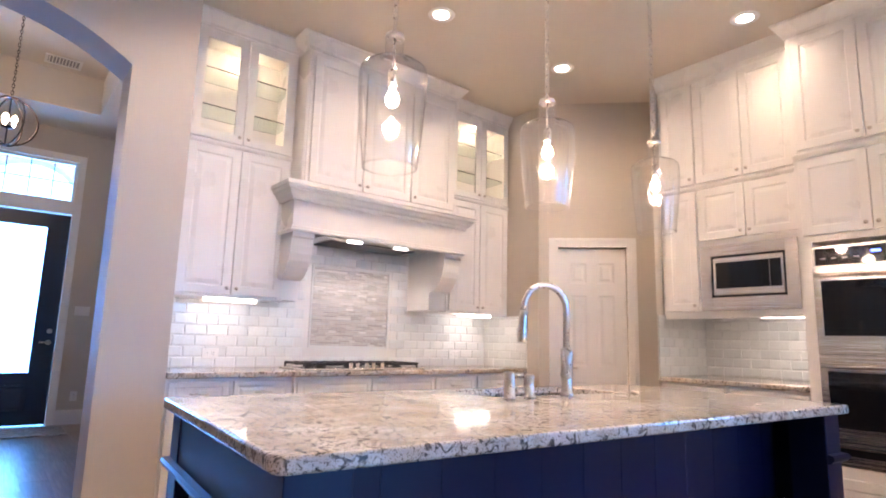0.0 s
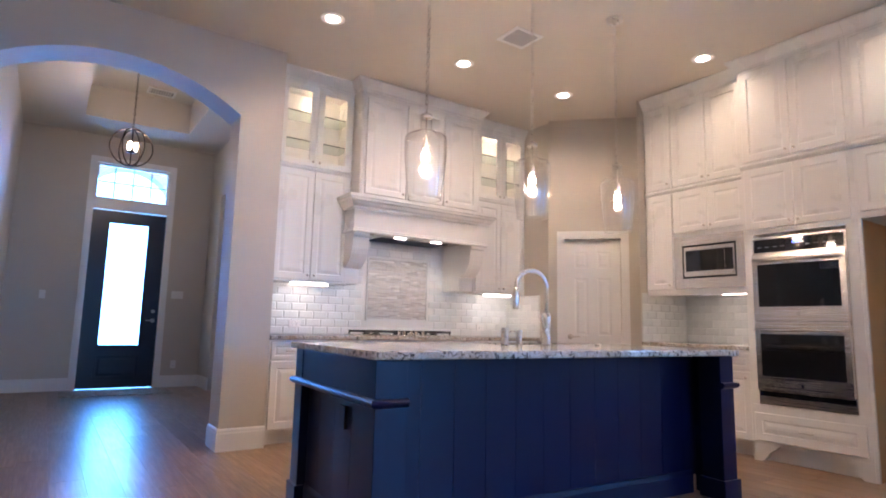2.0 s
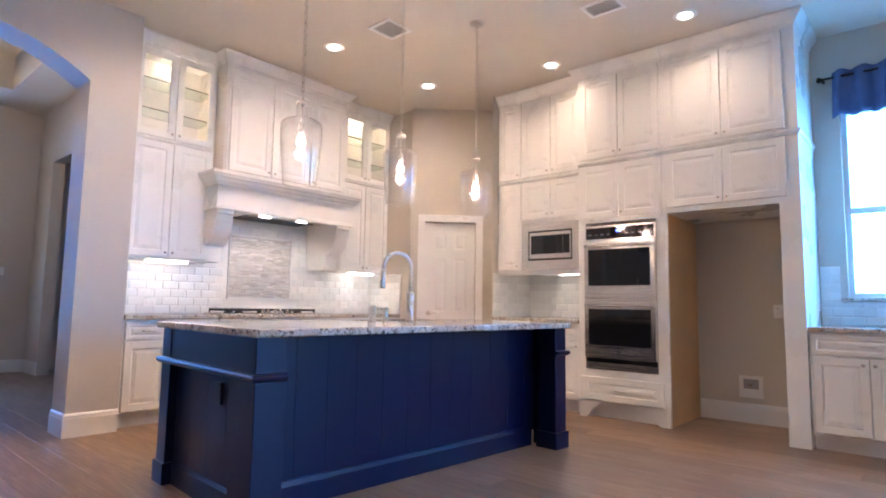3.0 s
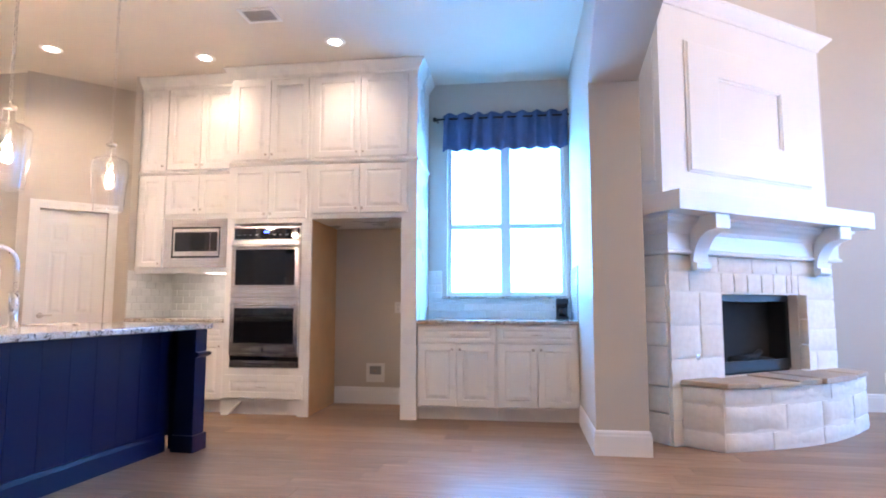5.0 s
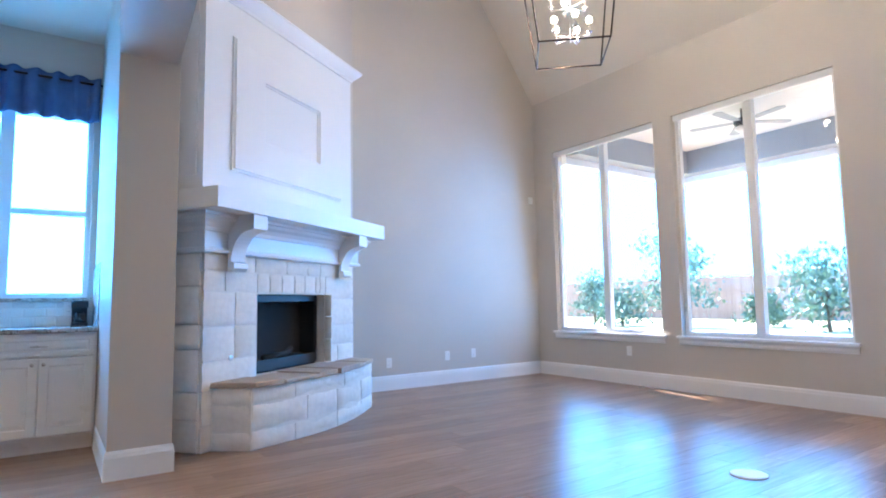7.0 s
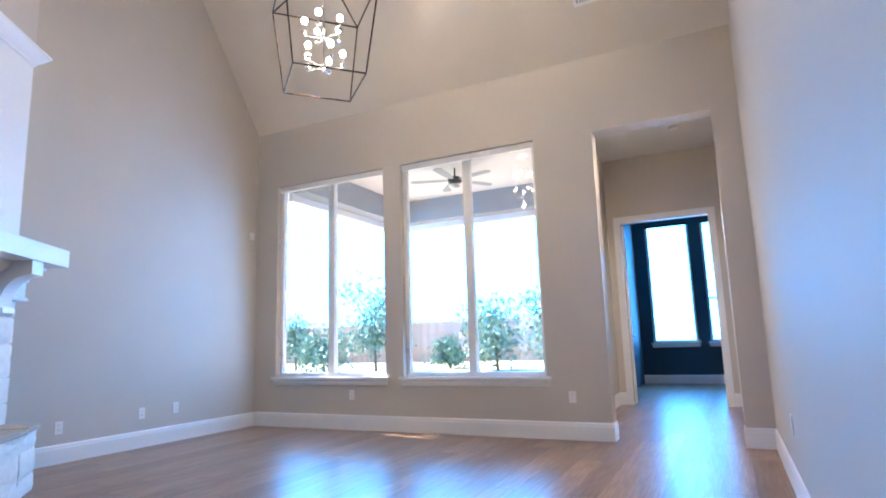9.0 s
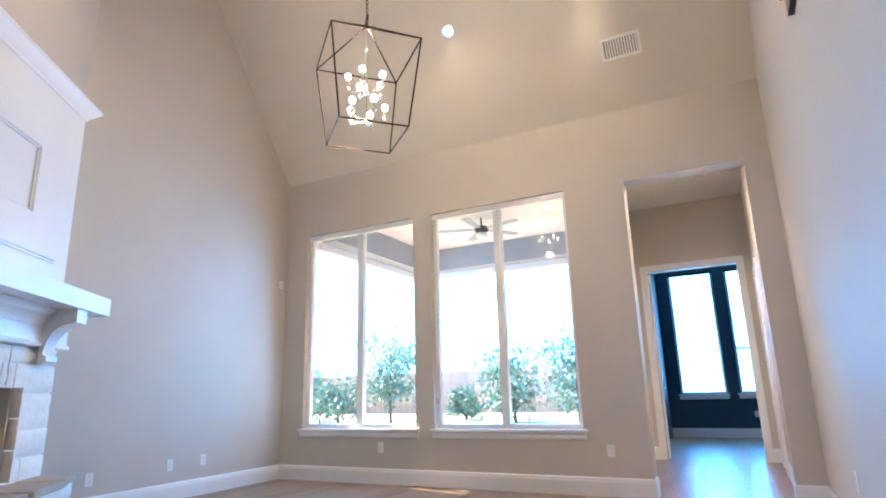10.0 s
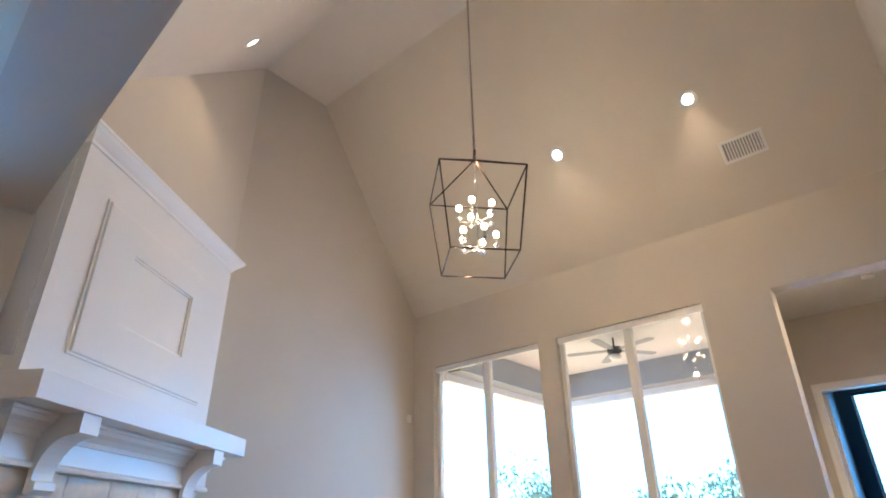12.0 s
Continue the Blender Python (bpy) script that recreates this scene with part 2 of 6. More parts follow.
GLASS = glass_mat("clear_glass", (1, 1, 1), 1.42)
PANE = pane_mat("window_pane")
CABGLASS = pane_mat("cabinet_glass")
SHADE = pane_mat("thin_blown_glass")
SHELFGLASS = glass_mat("shelf_glass", (0.86, 0.96, 0.92), 1.45)
PLASTIC = mat("white_plastic", (0.78, 0.77, 0.74), 0.4)
GREYP = mat("grey_plastic", (0.28, 0.28, 0.28), 0.5)
BULB = mat("lit_bulb", (1, 1, 1), 0.3, emit=(1.0, 0.82, 0.54), strength=7)
CANLENS = mat("lit_can_lens", (1, 1, 1), 0.5, emit=(1.0, 0.90, 0.74), strength=2.7)
LEDBAR = mat("lit_led_bar", (1, 1, 1), 0.5, emit=(1.0, 0.96, 0.86), strength=1.5)
DISPLAY = mat("blue_display", (0.0, 0.0, 0.02), 0.3, emit=(0.04, 0.10, 1.0), strength=1.1)
GLOW = mat("bright_sky_backdrop", (0.01, 0.01, 0.01), 1.0, emit=(0.075, 0.42, 1.0), strength=2.8)
HORIZON = mat("hazy_horizon", (0.01, 0.01, 0.01), 1.0, emit=(0.075, 0.42, 1.0), strength=2.4)
FENCE = random_mat("red_cedar_fence", [(0.0, (0.28, 0.18, 0.145)), (0.5, (0.34, 0.22, 0.175)), (1.0, (0.39, 0.26, 0.21))], 0.8, bump=0.4, scale=20)
LEAF = random_mat("green_leaf", [(0.0, (0.08, 0.15, 0.11)), (0.5, (0.12, 0.21, 0.16)), (1.0, (0.18, 0.27, 0.21))], 0.6, island=True)
BARK = mat("bark", (0.10, 0.075, 0.05), 0.9, bump=0.8, scale=30, vary=0.3, vscale=9)
LAWN = mat("dry_lawn", (0.26, 0.25, 0.12), 0.95, bump=1.0, scale=30, vary=0.35, vscale=3)
CONCRETE = mat("patio_concrete", (0.42, 0.41, 0.39), 0.85, bump=0.3, scale=60, vary=0.1)
SIDING = mat("grey_patio_paint", (0.30, 0.32, 0.34), 0.6, bump=0.2, scale=60, vary=0.05)
MATFAB = mat("woven_door_mat", (0.33, 0.29, 0.25), 1.0, bump=1.0, scale=120, vary=0.4, vscale=18)
BLIND = mat("dark_blind", (0.02, 0.03, 0.04), 0.6)


# ---- mesh helpers ----
def box(bm, x0, y0, z0, x1, y1, z1, bevel=0.0):
    v = [bm.verts.new((x, y, z)) for x in (x0, x1) for y in (y0, y1) for z in (z0, z1)]
    f = [bm.faces.new([v[i] for i in q]) for q in ((0, 1, 3, 2), (4, 6, 7, 5), (0, 4, 5, 1), (2, 3, 7, 6), (0, 2, 6, 4), (1, 5, 7, 3))]
    if bevel:
        e = list({k for g in f for k in g.edges})
        bmesh.ops.bevel(bm, geom=e, offset=bevel, segments=2, profile=0.6, affect="EDGES")
    return bm


def prism(bm, pts, lo, hi, axis="z"):
    """A polygon, extruded from lo to hi along an axis; pts are the two other coordinates in x, y, z order."""
    put = {"z": lambda a, b, c: (a, b, c), "y": lambda a, b, c: (a, c, b), "x": lambda a, b, c: (c, a, b)}[axis]
    a = [bm.verts.new(put(p, q, lo)) for p, q in pts]
    b = [bm.verts.new(put(p, q, hi)) for p, q in pts]
    bm.faces.new(a)
    bm.faces.new(b[::-1])
    for i in range(len(pts)):
        j = (i + 1) % len(pts)
        bm.faces.new((a[j], a[i], b[i], b[j]))
    return bm


def lathe(bm, prof, seg=20, cx=0.0, cy=0.0, axis="z", base=0.0, close=True):
    """A turned shape: prof is (radius, height) from one end to the other."""
    rings = []
    for r, h in prof:
        ring = []
        for i in range(seg):
            a = 2 * math.pi * i / seg
            p, q = r * math.cos(a), r * math.sin(a)
            ring.append(bm.verts.new({"z": (cx + p, cy + q, base + h), "y": (cx + p, base + h, cy + q), "x": (base + h, cx + p, cy + q)}[axis]))
        rings.append(ring)
    for a, b in zip(rings, rings[1:]):
        for i in range(seg):
            j = (i + 1) % seg
            bm.faces.new((a[i], a[j], b[j], b[i]))
    if close:
        bm.faces.new(rings[0][::-1])
        bm.faces.new(rings[-1])
    return bm


def tube(bm, pts, r, seg=10, loop=False):
    pts = [Vector(p) for p in pts]
    n = len(pts)
    rings, up = [], None
    for i, p in enumerate(pts):
        if loop:
            d = (pts[(i + 1) % n] - pts[i - 1]).normalized()
        else:
            d = (pts[min(i + 1, n - 1)] - pts[max(i - 1, 0)]).normalized()
        if up is None:
            up = d.orthogonal().normalized()
        up = (up - d * up.dot(d)).normalized()
        side = d.cross(up)
        rr = r[i] if isinstance(r, (list, tuple)) else r
        rings.append([bm.verts.new(p + (up * math.cos(a) + side * math.sin(a)) * rr) for a in (2 * math.pi * k / seg for k in range(seg))])
    pairs = list(zip(rings, rings[1:])) + ([(rings[-1], rings[0])] if loop else [])
    for a, b in pairs:
        for k in range(seg):
            j = (k + 1) % seg
            bm.faces.new((a[k], a[j], b[j], b[k]))
    if not loop:
        bm.faces.new(rings[0][::-1])
        bm.faces.new(rings[-1])
    return bm


def moulding(bm, path, prof):
    """A profile of (outward, height), swept along a plan path with mitred corners; outward is to the right of the way."""
    path = [Vector((p[0], p[1])) for p in path]
    rows = []
    for i, p in enumerate(path):
        dirs = []
        if i > 0:
            dirs.append((p - path[i - 1]).normalized())
        if i < len(path) - 1:
            dirs.append((path[i + 1] - p).normalized())
        ns = [Vector((d.y, -d.x)) for d in dirs]
        m = ns[0] if len(ns) == 1 else (ns[0] + ns[1]) / max(0.2, 1 + ns[0].dot(ns[1]))
        rows.append([bm.verts.new((p.x + m.x * o, p.y + m.y * o, z)) for o, z in prof])
    k = len(prof)
    for a, b in zip(rows, rows[1:]):
        for i in range(k):
            j = (i + 1) % k
            bm.faces.new((a[i], a[j], b[j], b[i]))
    bm.faces.new(rows[0][::-1])
    bm.faces.new(rows[-1])
    return bm


def rings_panel(bm, w, h, steps, x=0.0, z=0.0, back=0.0):
    """A panelled leaf facing -y: steps are (inset, y), from the outer edge inward."""
    loops = []
    for ins, y in steps:
        loops.append([bm.verts.new((x + a, y, z + b)) for a, b in ((ins, ins), (w - ins, ins), (w - ins, h - ins), (ins, h - ins))])
    for a, b in zip(loops, loops[1:]):
        for i in range(4):
            j = (i + 1) % 4
            bm.faces.new((a[i], a[j], b[j], b[i]))
    bm.faces.new(loops[-1])
    bm.faces.new(loops[0][::-1])
    return bm


def finish(bm, name, material, smooth=False):
    bmesh.ops.recalc_face_normals(bm, faces=bm.faces)
    me = bpy.data.meshes.new(name)
    bm.to_mesh(me)
    bm.free()
    me.materials.append(material)
    if smooth:
        me.polygons.foreach_set("use_smooth", [True] * len(me.polygons))
    return me


def part(name, bm, material, parent, label="", smooth=False):
    ob = new(name, finish(bm, name, material, smooth))
    ob.parent = parent
    if label:
        ob["label"] = label
    return ob


def solo(name, bm, material, label, category, kind="", group="", smooth=False, m=None):
    ob = new(name, finish(bm, name, material, smooth))
    if m is not None:
        ob.matrix_world = m
    return tagged(ob, label, category, group, kind)


def thing(name, label, category, m, group="", kind=""):
    ob = new(name)
    ob.empty_display_size = 0.1
    ob.matrix_world = m
    return tagged(ob, label, category, group, kind)


def piece(name, mesh, parent, m):
    ob = new(name, mesh)
    ob.parent = parent
    ob.matrix_local = m
    return ob


def B():
    return bmesh.new()


def rounded(name, bm, material, parent, r=0.003, label=""):
    ob = part(name, bm, material, parent, label)
    md = ob.modifiers.new("bevel", "BEVEL")
    md.width, md.segments, md.limit_method, md.angle_limit = r, 2, "ANGLE", radians(40)
    return ob


# ---- setting: floor, walls, ceilings ----
CZ = 3.455
VE, VR = 4.03, 6.85
YW, YB0, YB1 = -7.50, -1.82, -2.19
XE, XR, YN = 5.50, -0.60, -2.60
floor = solo("floor", box(B(), -5.2, -15.2, -0.20, 6.2, 9.2, -0.012), DARKWOOD, "dark subfloor under wide oak planks", "floor", "structure")

bm = B()
arch = [(-4.1, 0), (-1.06, 0), (-1.06, 2.78)]
cx, half, rise = -0.165, 0.895, 0.29
R = (half * half + rise * rise) / (2 * rise)
for i in range(1, 24):
    a = -half + 2 * half * i / 24
    arch.append((cx + a, 2.78 + rise - R + math.sqrt(R * R - a * a)))
arch += [(0.73, 2.78), (0.73, 0), (1.10, 0), (1.10, CZ + 0.6), (-4.1, CZ + 0.6)]
prism(bm, arch, 3.90, 4.22, "y")
solo("wall_arch", bm, PAINT, "greige painted wall with a wide arched opening to the foyer", "wall", "structure")
wall_hood = solo("wall_hood", box(B(), 0.95, 4.49, 0, 4.60, 4.64, CZ + 0.1), PAINT, "greige painted wall behind the range hood", "wall", "structure")
solo("wall_pier", box(B(), 0.95, 4.22, 0, 1.10, 4.49, CZ + 0.1), PAINT, "greige wall end beside the tall cabinets", "wall", "structure")
solo("wall_pantry_return", box(B(), 4.24, 3.68, 0, 4.39, 4.49, CZ + 0.1), PAINT, "greige return wall beside the pantry", "wall", "structure")
# pantry wall, set askew across the corner, with a doorway
PA, PB = Vector((4.21, 3.68)), Vector((4.95, 2.92))
pw = (PB - PA).length
PM = Matrix.Translation((PA.x, PA.y, 0)) @ pose(0, 0, 0, 0, 0, math.degrees(math.atan2(PB.y - PA.y, PB.x - PA.x)))
bm = B()
DX0, DX1 = 0.15, 0.765
for q in ((-0.03, 0, DX0, CZ + 0.1, 0), (DX1, 0, pw + 0.05, CZ + 0.1, 0), (DX0, 0, DX1, CZ + 0.1, 2.045)):
    box(bm, q[0], 0, q[4], q[2], 0.12, q[3])
solo("wall_pantry", bm, PAINT, "greige angled corner wall with the pantry doorway", "wall", "structure", m=PM)
solo("wall_niche_side", prism(B(), [(4.97, 2.95), (4.47, 2.68), (5.30, 2.68), (5.30, 2.95)], 0, CZ + 0.1), PAINT, "short greige wall closing the oven counter", "wall", "structure")
solo("wall_ovens", box(B(), 5.25, -0.33, 0, 5.40, 2.9, CZ + 0.1), PAINT, "greige wall behind the ovens and the fridge recess", "wall", "structure")
# nook wall with its window
NY0, NY1, NZ0, NZ1 = -1.77, -0.53, 1.155, 2.78
bm = B()
for q in ((-2.0, NY0, 0, CZ + .1), (NY1, -0.33, 0, CZ + .1), (NY0, NY1, 0, NZ0), (NY0, NY1, NZ1, CZ + .1)):
    box(bm, 5.13, q[0], q[2], 5.33, q[1], q[3])
solo("wall_nook", bm, PAINT, "greige wall with a window over the coffee counter", "wall", "structure")
solo("wall_wing", box(B(), 3.41, YB1, 0, 5.36, YB0, CZ + 0.9), PAINT, "thick greige wing wall between nook and fireplace", "wall", "structure")
bm = prism(B(), [(3.41, YB1 + .01), (3.41, YB0), (-4.1, -1.20), (-4.1, -1.60)], 2.735, 4.6)
solo("ceiling_beam", bm, PAINT, "deep greige dropped beam between kitchen and living room", "beam", "structure")
# living room
bm = prism(B(), [(YW, 0), (-4.40, 0), (-4.40, VR + .3), (-5.52, VR + .3), (YW, VE + .3)], XE, XE + 0.15, "x")
solo("wall_living_east", bm, PAINT, "tall greige gable wall of the living room", "wall", "structure")
D = Vector((0.5635, -0.8261))
N = Vector((-0.8261, -0.5635))
FANG = math.degrees(math.atan2(D.y, D.x))
F0 = Vector((3.77, -2.48))
FM = Matrix.Translation((F0.x, F0.y, 0)) @ pose(0, 0, 0, 0, 0, FANG)
bm = box(B(), -0.35, 0.30, 0, 2.75, 0.45, VR + 0.3)
solo("wall_fireplace", bm, PAINT, "tall greige wall set askew behind the fireplace", "wall", "structure", m=FM)
W1, W2, WZ0, WZ1 = (3.42, 5.13), (1.45, 3.17), 0.63, 3.215
OPX0, OPX1, OPZ = -0.36, 0.805, 3.195
bm = B()
for x0, x1, z0, z1 in ((XR - .15, OPX0, 0, VE + .4), (OPX0, OPX1, OPZ, VE + .4), (OPX1, W2[0], 0, VE + .4), (W2[0], W2[1], 0, WZ0), (W2[0], W2[1], WZ1, VE + .4),
                       (W2[1], W1[0], 0, VE + .4), (W1[0], W1[1], 0, WZ0), (W1[0], W1[1], WZ1, VE + .4), (W1[1], XE + .15, 0, VE + .4)):
    box(bm, x0, YW - 0.2, z0, x1, YW, z1)
solo("wall_windows", bm, PAINT, "greige living room wall with two tall windows and a hall opening", "wall", "structure")
# the wall on the hall side, with a high overlook
OY0, OY1, OZ0, OZ1 = -4.83, -3.15, 3.24, 5.2
bm = B()
prism(bm, [(YW - .2, 0), (OY0, 0), (OY0, VR + .3), (-5.52, VR + .3), (YW - .2, VE)], XR - .15, XR, "x")
prism(bm, [(OY0, 0), (OY1, 0), (OY1, OZ0), (OY0, OZ0)], XR - .15, XR, "x")
prism(bm, [(OY0, OZ1), (OY1, OZ1), (OY1, VR + .3), (OY0, VR + .3)], XR - .15, XR, "x")
prism(bm, [(OY1, 0), (YN, 0), (YN, VR), (OY1, VR + .3)], XR - .15, XR, "x")
solo("wall_living_west", bm, PAINT, "tall greige wall with a high overlook opening", "wall", "structure")
bm = box(B(), -2.6, OY0 - .6, OZ0 - .2, -2.45, OY1 + .6, 6.9)
box(bm, -2.45, OY0 - .75, OZ0 - .2, XR - .16, OY0 - .6, 6.9)
box(bm, -2.45, OY1 + .6, OZ0 - .2, XR - .16, OY1 + .75, 6.9)
box(bm, -2.45, OY0 - .6, 6.75, XR - .16, OY1 + .6, 6.9)
box(bm, -2.45, OY0 - .6, OZ0 - .2, XR - .16, OY1 + .6, OZ0 - .08)
solo("wall_loft", bm, PAINT, "plain loft walls seen through the overlook", "wall", "structure")
# ceilings
bm = B()
box(bm, -4.1, YB0, CZ, 5.4, 3.90, CZ + 0.12)
box(bm, 1.10, 3.90, CZ, 5.4, 4.66, CZ + 0.12)
ceiling = solo("ceiling", bm, CEIL, "warm greige flat kitchen ceiling", "ceiling", "structure")
bm = B()
prism(bm, [(YW - .2, VE - .285), (-5.52, VR), (-5.52, VR + .15), (YW - .2, VE - .135)], XR - .15, XE + .15, "x")
prism(bm, [(-5.52, VR), (-4.49, VR), (-4.49, VR + .15), (-5.52, VR + .15)], XR - .15, XE + .15, "x")
prism(bm, [(-4.49, VR), (-1.83, 3.557), (-1.83, 3.707), (-4.49, VR + .15)], XR - .15, XE + .15, "x")
solo("ceiling_vault", bm, CEIL, "steep greige vaulted ceiling with a flat ridge strip", "ceiling", "structure")
# closing walls behind the walk
solo("wall_west", box(B(), -4.25, YN - .15, 0, -4.1, 4.3, CZ + .1), PAINT, "plain greige wall", "wall", "structure")
solo("wall_south", box(B(), -4.1, YN - .15, 0, XR - .15, YN, CZ + .1), PAINT, "plain greige wall", "wall", "structure")
solo("ceiling_strip", box(B(), -4.1, YN, CZ, XR - .15, YB0, CZ + .12), CEIL, "plain flat ceiling strip", "ceiling", "structure")
# foyer
FX0, FX1, FY1, FZ = -1.0, 1.60, 8.88, 3.78
bm = B()
box(bm, -1.45, 4.22, 0, FX0, FY1 + .2, FZ + .6)
solo("wall_foyer_west", bm, PAINT, "greige foyer wall", "wall", "structure")
bm = B()
box(bm, FX1, 8.2, 0, FX1 + .15, FY1, FZ)
box(bm, FX1, 4.64, 2.95, FX1 + .15, 8.2, FZ)
box(bm, 2.6, 4.64, 0, 2.75, FY1, FZ)
solo("wall_foyer_east", bm, PAINT, "greige foyer wall with a cased side opening", "wall", "structure")
DRX0, DRX1, DRZ, TRZ0, TRZ1 = -0.05, 0.955, 2.66, 2.82, 3.36
bm = B()
for x0, x1, z0, z1 in ((FX0, DRX0, 0, FZ + .6), (DRX1, 2.75, 0, FZ + .6), (DRX0, DRX1, DRZ, TRZ0), (DRX0, DRX1, TRZ1, FZ + .6)):
    box(bm, x0, FY1, z0, x1, FY1 + .18, z1)
solo("wall_front", bm, PAINT, "greige wall round the front door and its transom", "wall", "structure")
bm = B()
TX0, TX1, TY0, TY1 = -0.29, 1.03, 5.2, 8.0
for q in ((FX0, 4.22, 2.75, TY0), (FX0, TY1, 2.75, FY1 + .18), (FX0, TY0, TX0, TY1), (TX1, TY0, 2.75, TY1)):
    box(bm, q[0], q[1], FZ, q[2], q[3], FZ + .45)
box(bm, TX0 - .1, TY0 - .1, FZ + .45, TX1 + .1, TY1 + .1, FZ + .6)
solo("ceiling_foyer", bm, CEIL, "greige foyer ceiling with a raised tray", "ceiling", "structure")
# hall and study
HY, HX0, HX1, HZ = -10.7, -0.40, 1.26, 3.80
bm = B()
box(bm, HX1, HY, 0, HX1 + .12, YW - .2, HZ + .1)
box(bm, HX0 - .12, HY, 0, HX0, YW - .2, HZ + .1)
SDX0, SDX1, SDZ = -0.195, 1.06, 2.76
for x0, x1, z0 in ((HX0, SDX0, 0), (SDX1, HX1, 0), (SDX0, SDX1, SDZ)):
    box(bm, x0, HY - .12, z0, x1, HY, HZ + .1)
solo("wall_hall", bm, PAINT, "greige walls of the short hall to the study", "wall", "structure")
solo("ceiling_hall", box(B(), HX0 - .12, HY - .12, HZ, HX1 + .12, YW - .2, HZ + .12), CEILW, "pale flat hall ceiling", "ceiling", "structure")
SY, SZ = -14.7, 3.62
SW = ((-0.87, 0.03), (0.27, 1.15))
bm = B()
box(bm, 1.4, SY - .15, 0, 1.55, HY - .12, SZ + .1)
box(bm, -2.2, SY - .15, 0, -2.05, HY - .12, SZ + .1)
box(bm, HX1, HY - .17, 0, 1.4, HY - .12, SZ + .1)
box(bm, -2.05, HY - .17, 0, HX0, HY - .12, SZ + .1)
for x0, x1, z0, z1 in ((-2.05, SW[0][0], 0, SZ + .1), (SW[0][1], SW[1][0], 0, SZ + .1), (SW[1][1], 1.4, 0, SZ + .1), (SW[0][0], SW[0][1], 0, .85), (SW[0][0], SW[0][1], 3.41, SZ + .1),
                       (SW[1][0], SW[1][1], 0, .85), (SW[1][0], SW[1][1], 3.41, SZ + .1)):
    box(bm, x0, SY - .15, z0, x1, SY, z1)
solo("wall_study", bm, TEAL, "deep teal painted study walls with two windows", "wall", "structure")
solo("ceiling_study", box(B(), -2.2, SY - .15, SZ, 1.55, HY - .12, SZ + .12), CEILW, "pale flat study ceiling", "ceiling", "structure")

# ---- kitchen ----
KNOB = finish(lathe(B(), [(0.006, 0), (0.006, -0.012), (0.013, -0.017), (0.014, -0.022), (0.010, -0.027)], 12, axis="y"), "knob", NICKEL, True)
bm = tube(B(), [(-0.05, 0, 0), (-0.05, -0.028, 0), (-0.042, -0.034, 0), (0.042, -0.034, 0), (0.05, -0.028, 0), (0.05, 0, 0)], 0.005, 8)
PULL = finish(bm, "pull", NICKEL, True)


def leaf(parent, x, z, w, h, knob=None, pull=False, name="door", panel=True):
    """A raised-panel leaf standing proud of its body, with its knob or pull."""
    fr = min(0.058, h * 0.26, w * 0.26)
    steps = [(0, 0), (0, -0.016), (0.004, -0.020), (fr, -0.020), (fr + 0.006, -0.013), (fr + 0.014, -0.013), (fr + 0.042, -0.0195), (fr + 0.046, -0.0195)]
    if h < 0.2:
        steps = [(0, 0), (0, -0.016), (0.006, -0.020), (0.018, -0.0205)] if not panel else [(0, 0), (0, -0.016), (0.004, -0.020), (0.030, -0.020), (0.036, -0.014), (0.044, -0.014), (0.058, -0.019)]
    ob = part(name, rings_panel(B(), w, h, steps), CABW, parent)
    ob.location = (x, 0, z)
    if knob:
        piece("knob", KNOB, ob, pose(knob[0], -0.019, knob[1]))
    if pull:
        piece("pull_handle", PULL, ob, pose(w / 2, -0.019, h / 2))
    return ob


def pair(parent, x0, x1, z0, z1, low=True, n=2, gap=0.006):
    """Doors side by side that meet in the middle, knobs by the meeting edge."""
    w = (x1 - x0 - gap * (n - 1)) / n
    for i in range(n):
        kx = w - 0.03 if i % 2 == 0 else 0.03
        leaf(parent, x0 + i * (w + gap), z0, w, z1 - z0, (kx, 0.045 if low else z1 - z0 - 0.045))


CROWN = [(0, 0), (0.010, 0), (0.014, 0.018), (0.030, 0.035), (0.052, 0.062), (0.064, 0.080), (0.070, 0.084), (0.070, 0.10), (0, 0.10)]


def crown(parent, path, z, h=0.115, proj=1.0):
    part("crown", moulding(B(), path, [(o * proj, z + q * h / 0.10) for o, q in CROWN]), CABW, parent)


def base_unit(x0, x1, m, depth=0.56, drawers=1, doors=2, z1=0.88, label="white base cabinet with a drawer over panelled doors", pulls=True):
    c = thing("base_cabinet", label, "cabinet", m @ pose(x0, 0, 0), "white base cabinets")
    w = x1 - x0
    bm = box(B(), 0.001, 0, 0.11, w - 0.001, depth, z1)
    box(bm, 0.001, 0.075, 0, w - 0.001, depth, 0.11)
    part("body", bm, CABW, c)
    dw = (w - 0.03) / drawers
    for i in range(drawers):
        leaf(c, 0.015 + i * dw + 0.004, 0.715, dw - 0.008, 0.145, pull=pulls, name="drawer")
    dw = (w - 0.03) / doors
    for i in range(doors):
        kx = dw - 0.04 if i % 2 == 0 else 0.03
        leaf(c, 0.015 + i * dw + 0.003, 0.135, dw - 0.006, 0.565, (kx, 0.52))
    return c


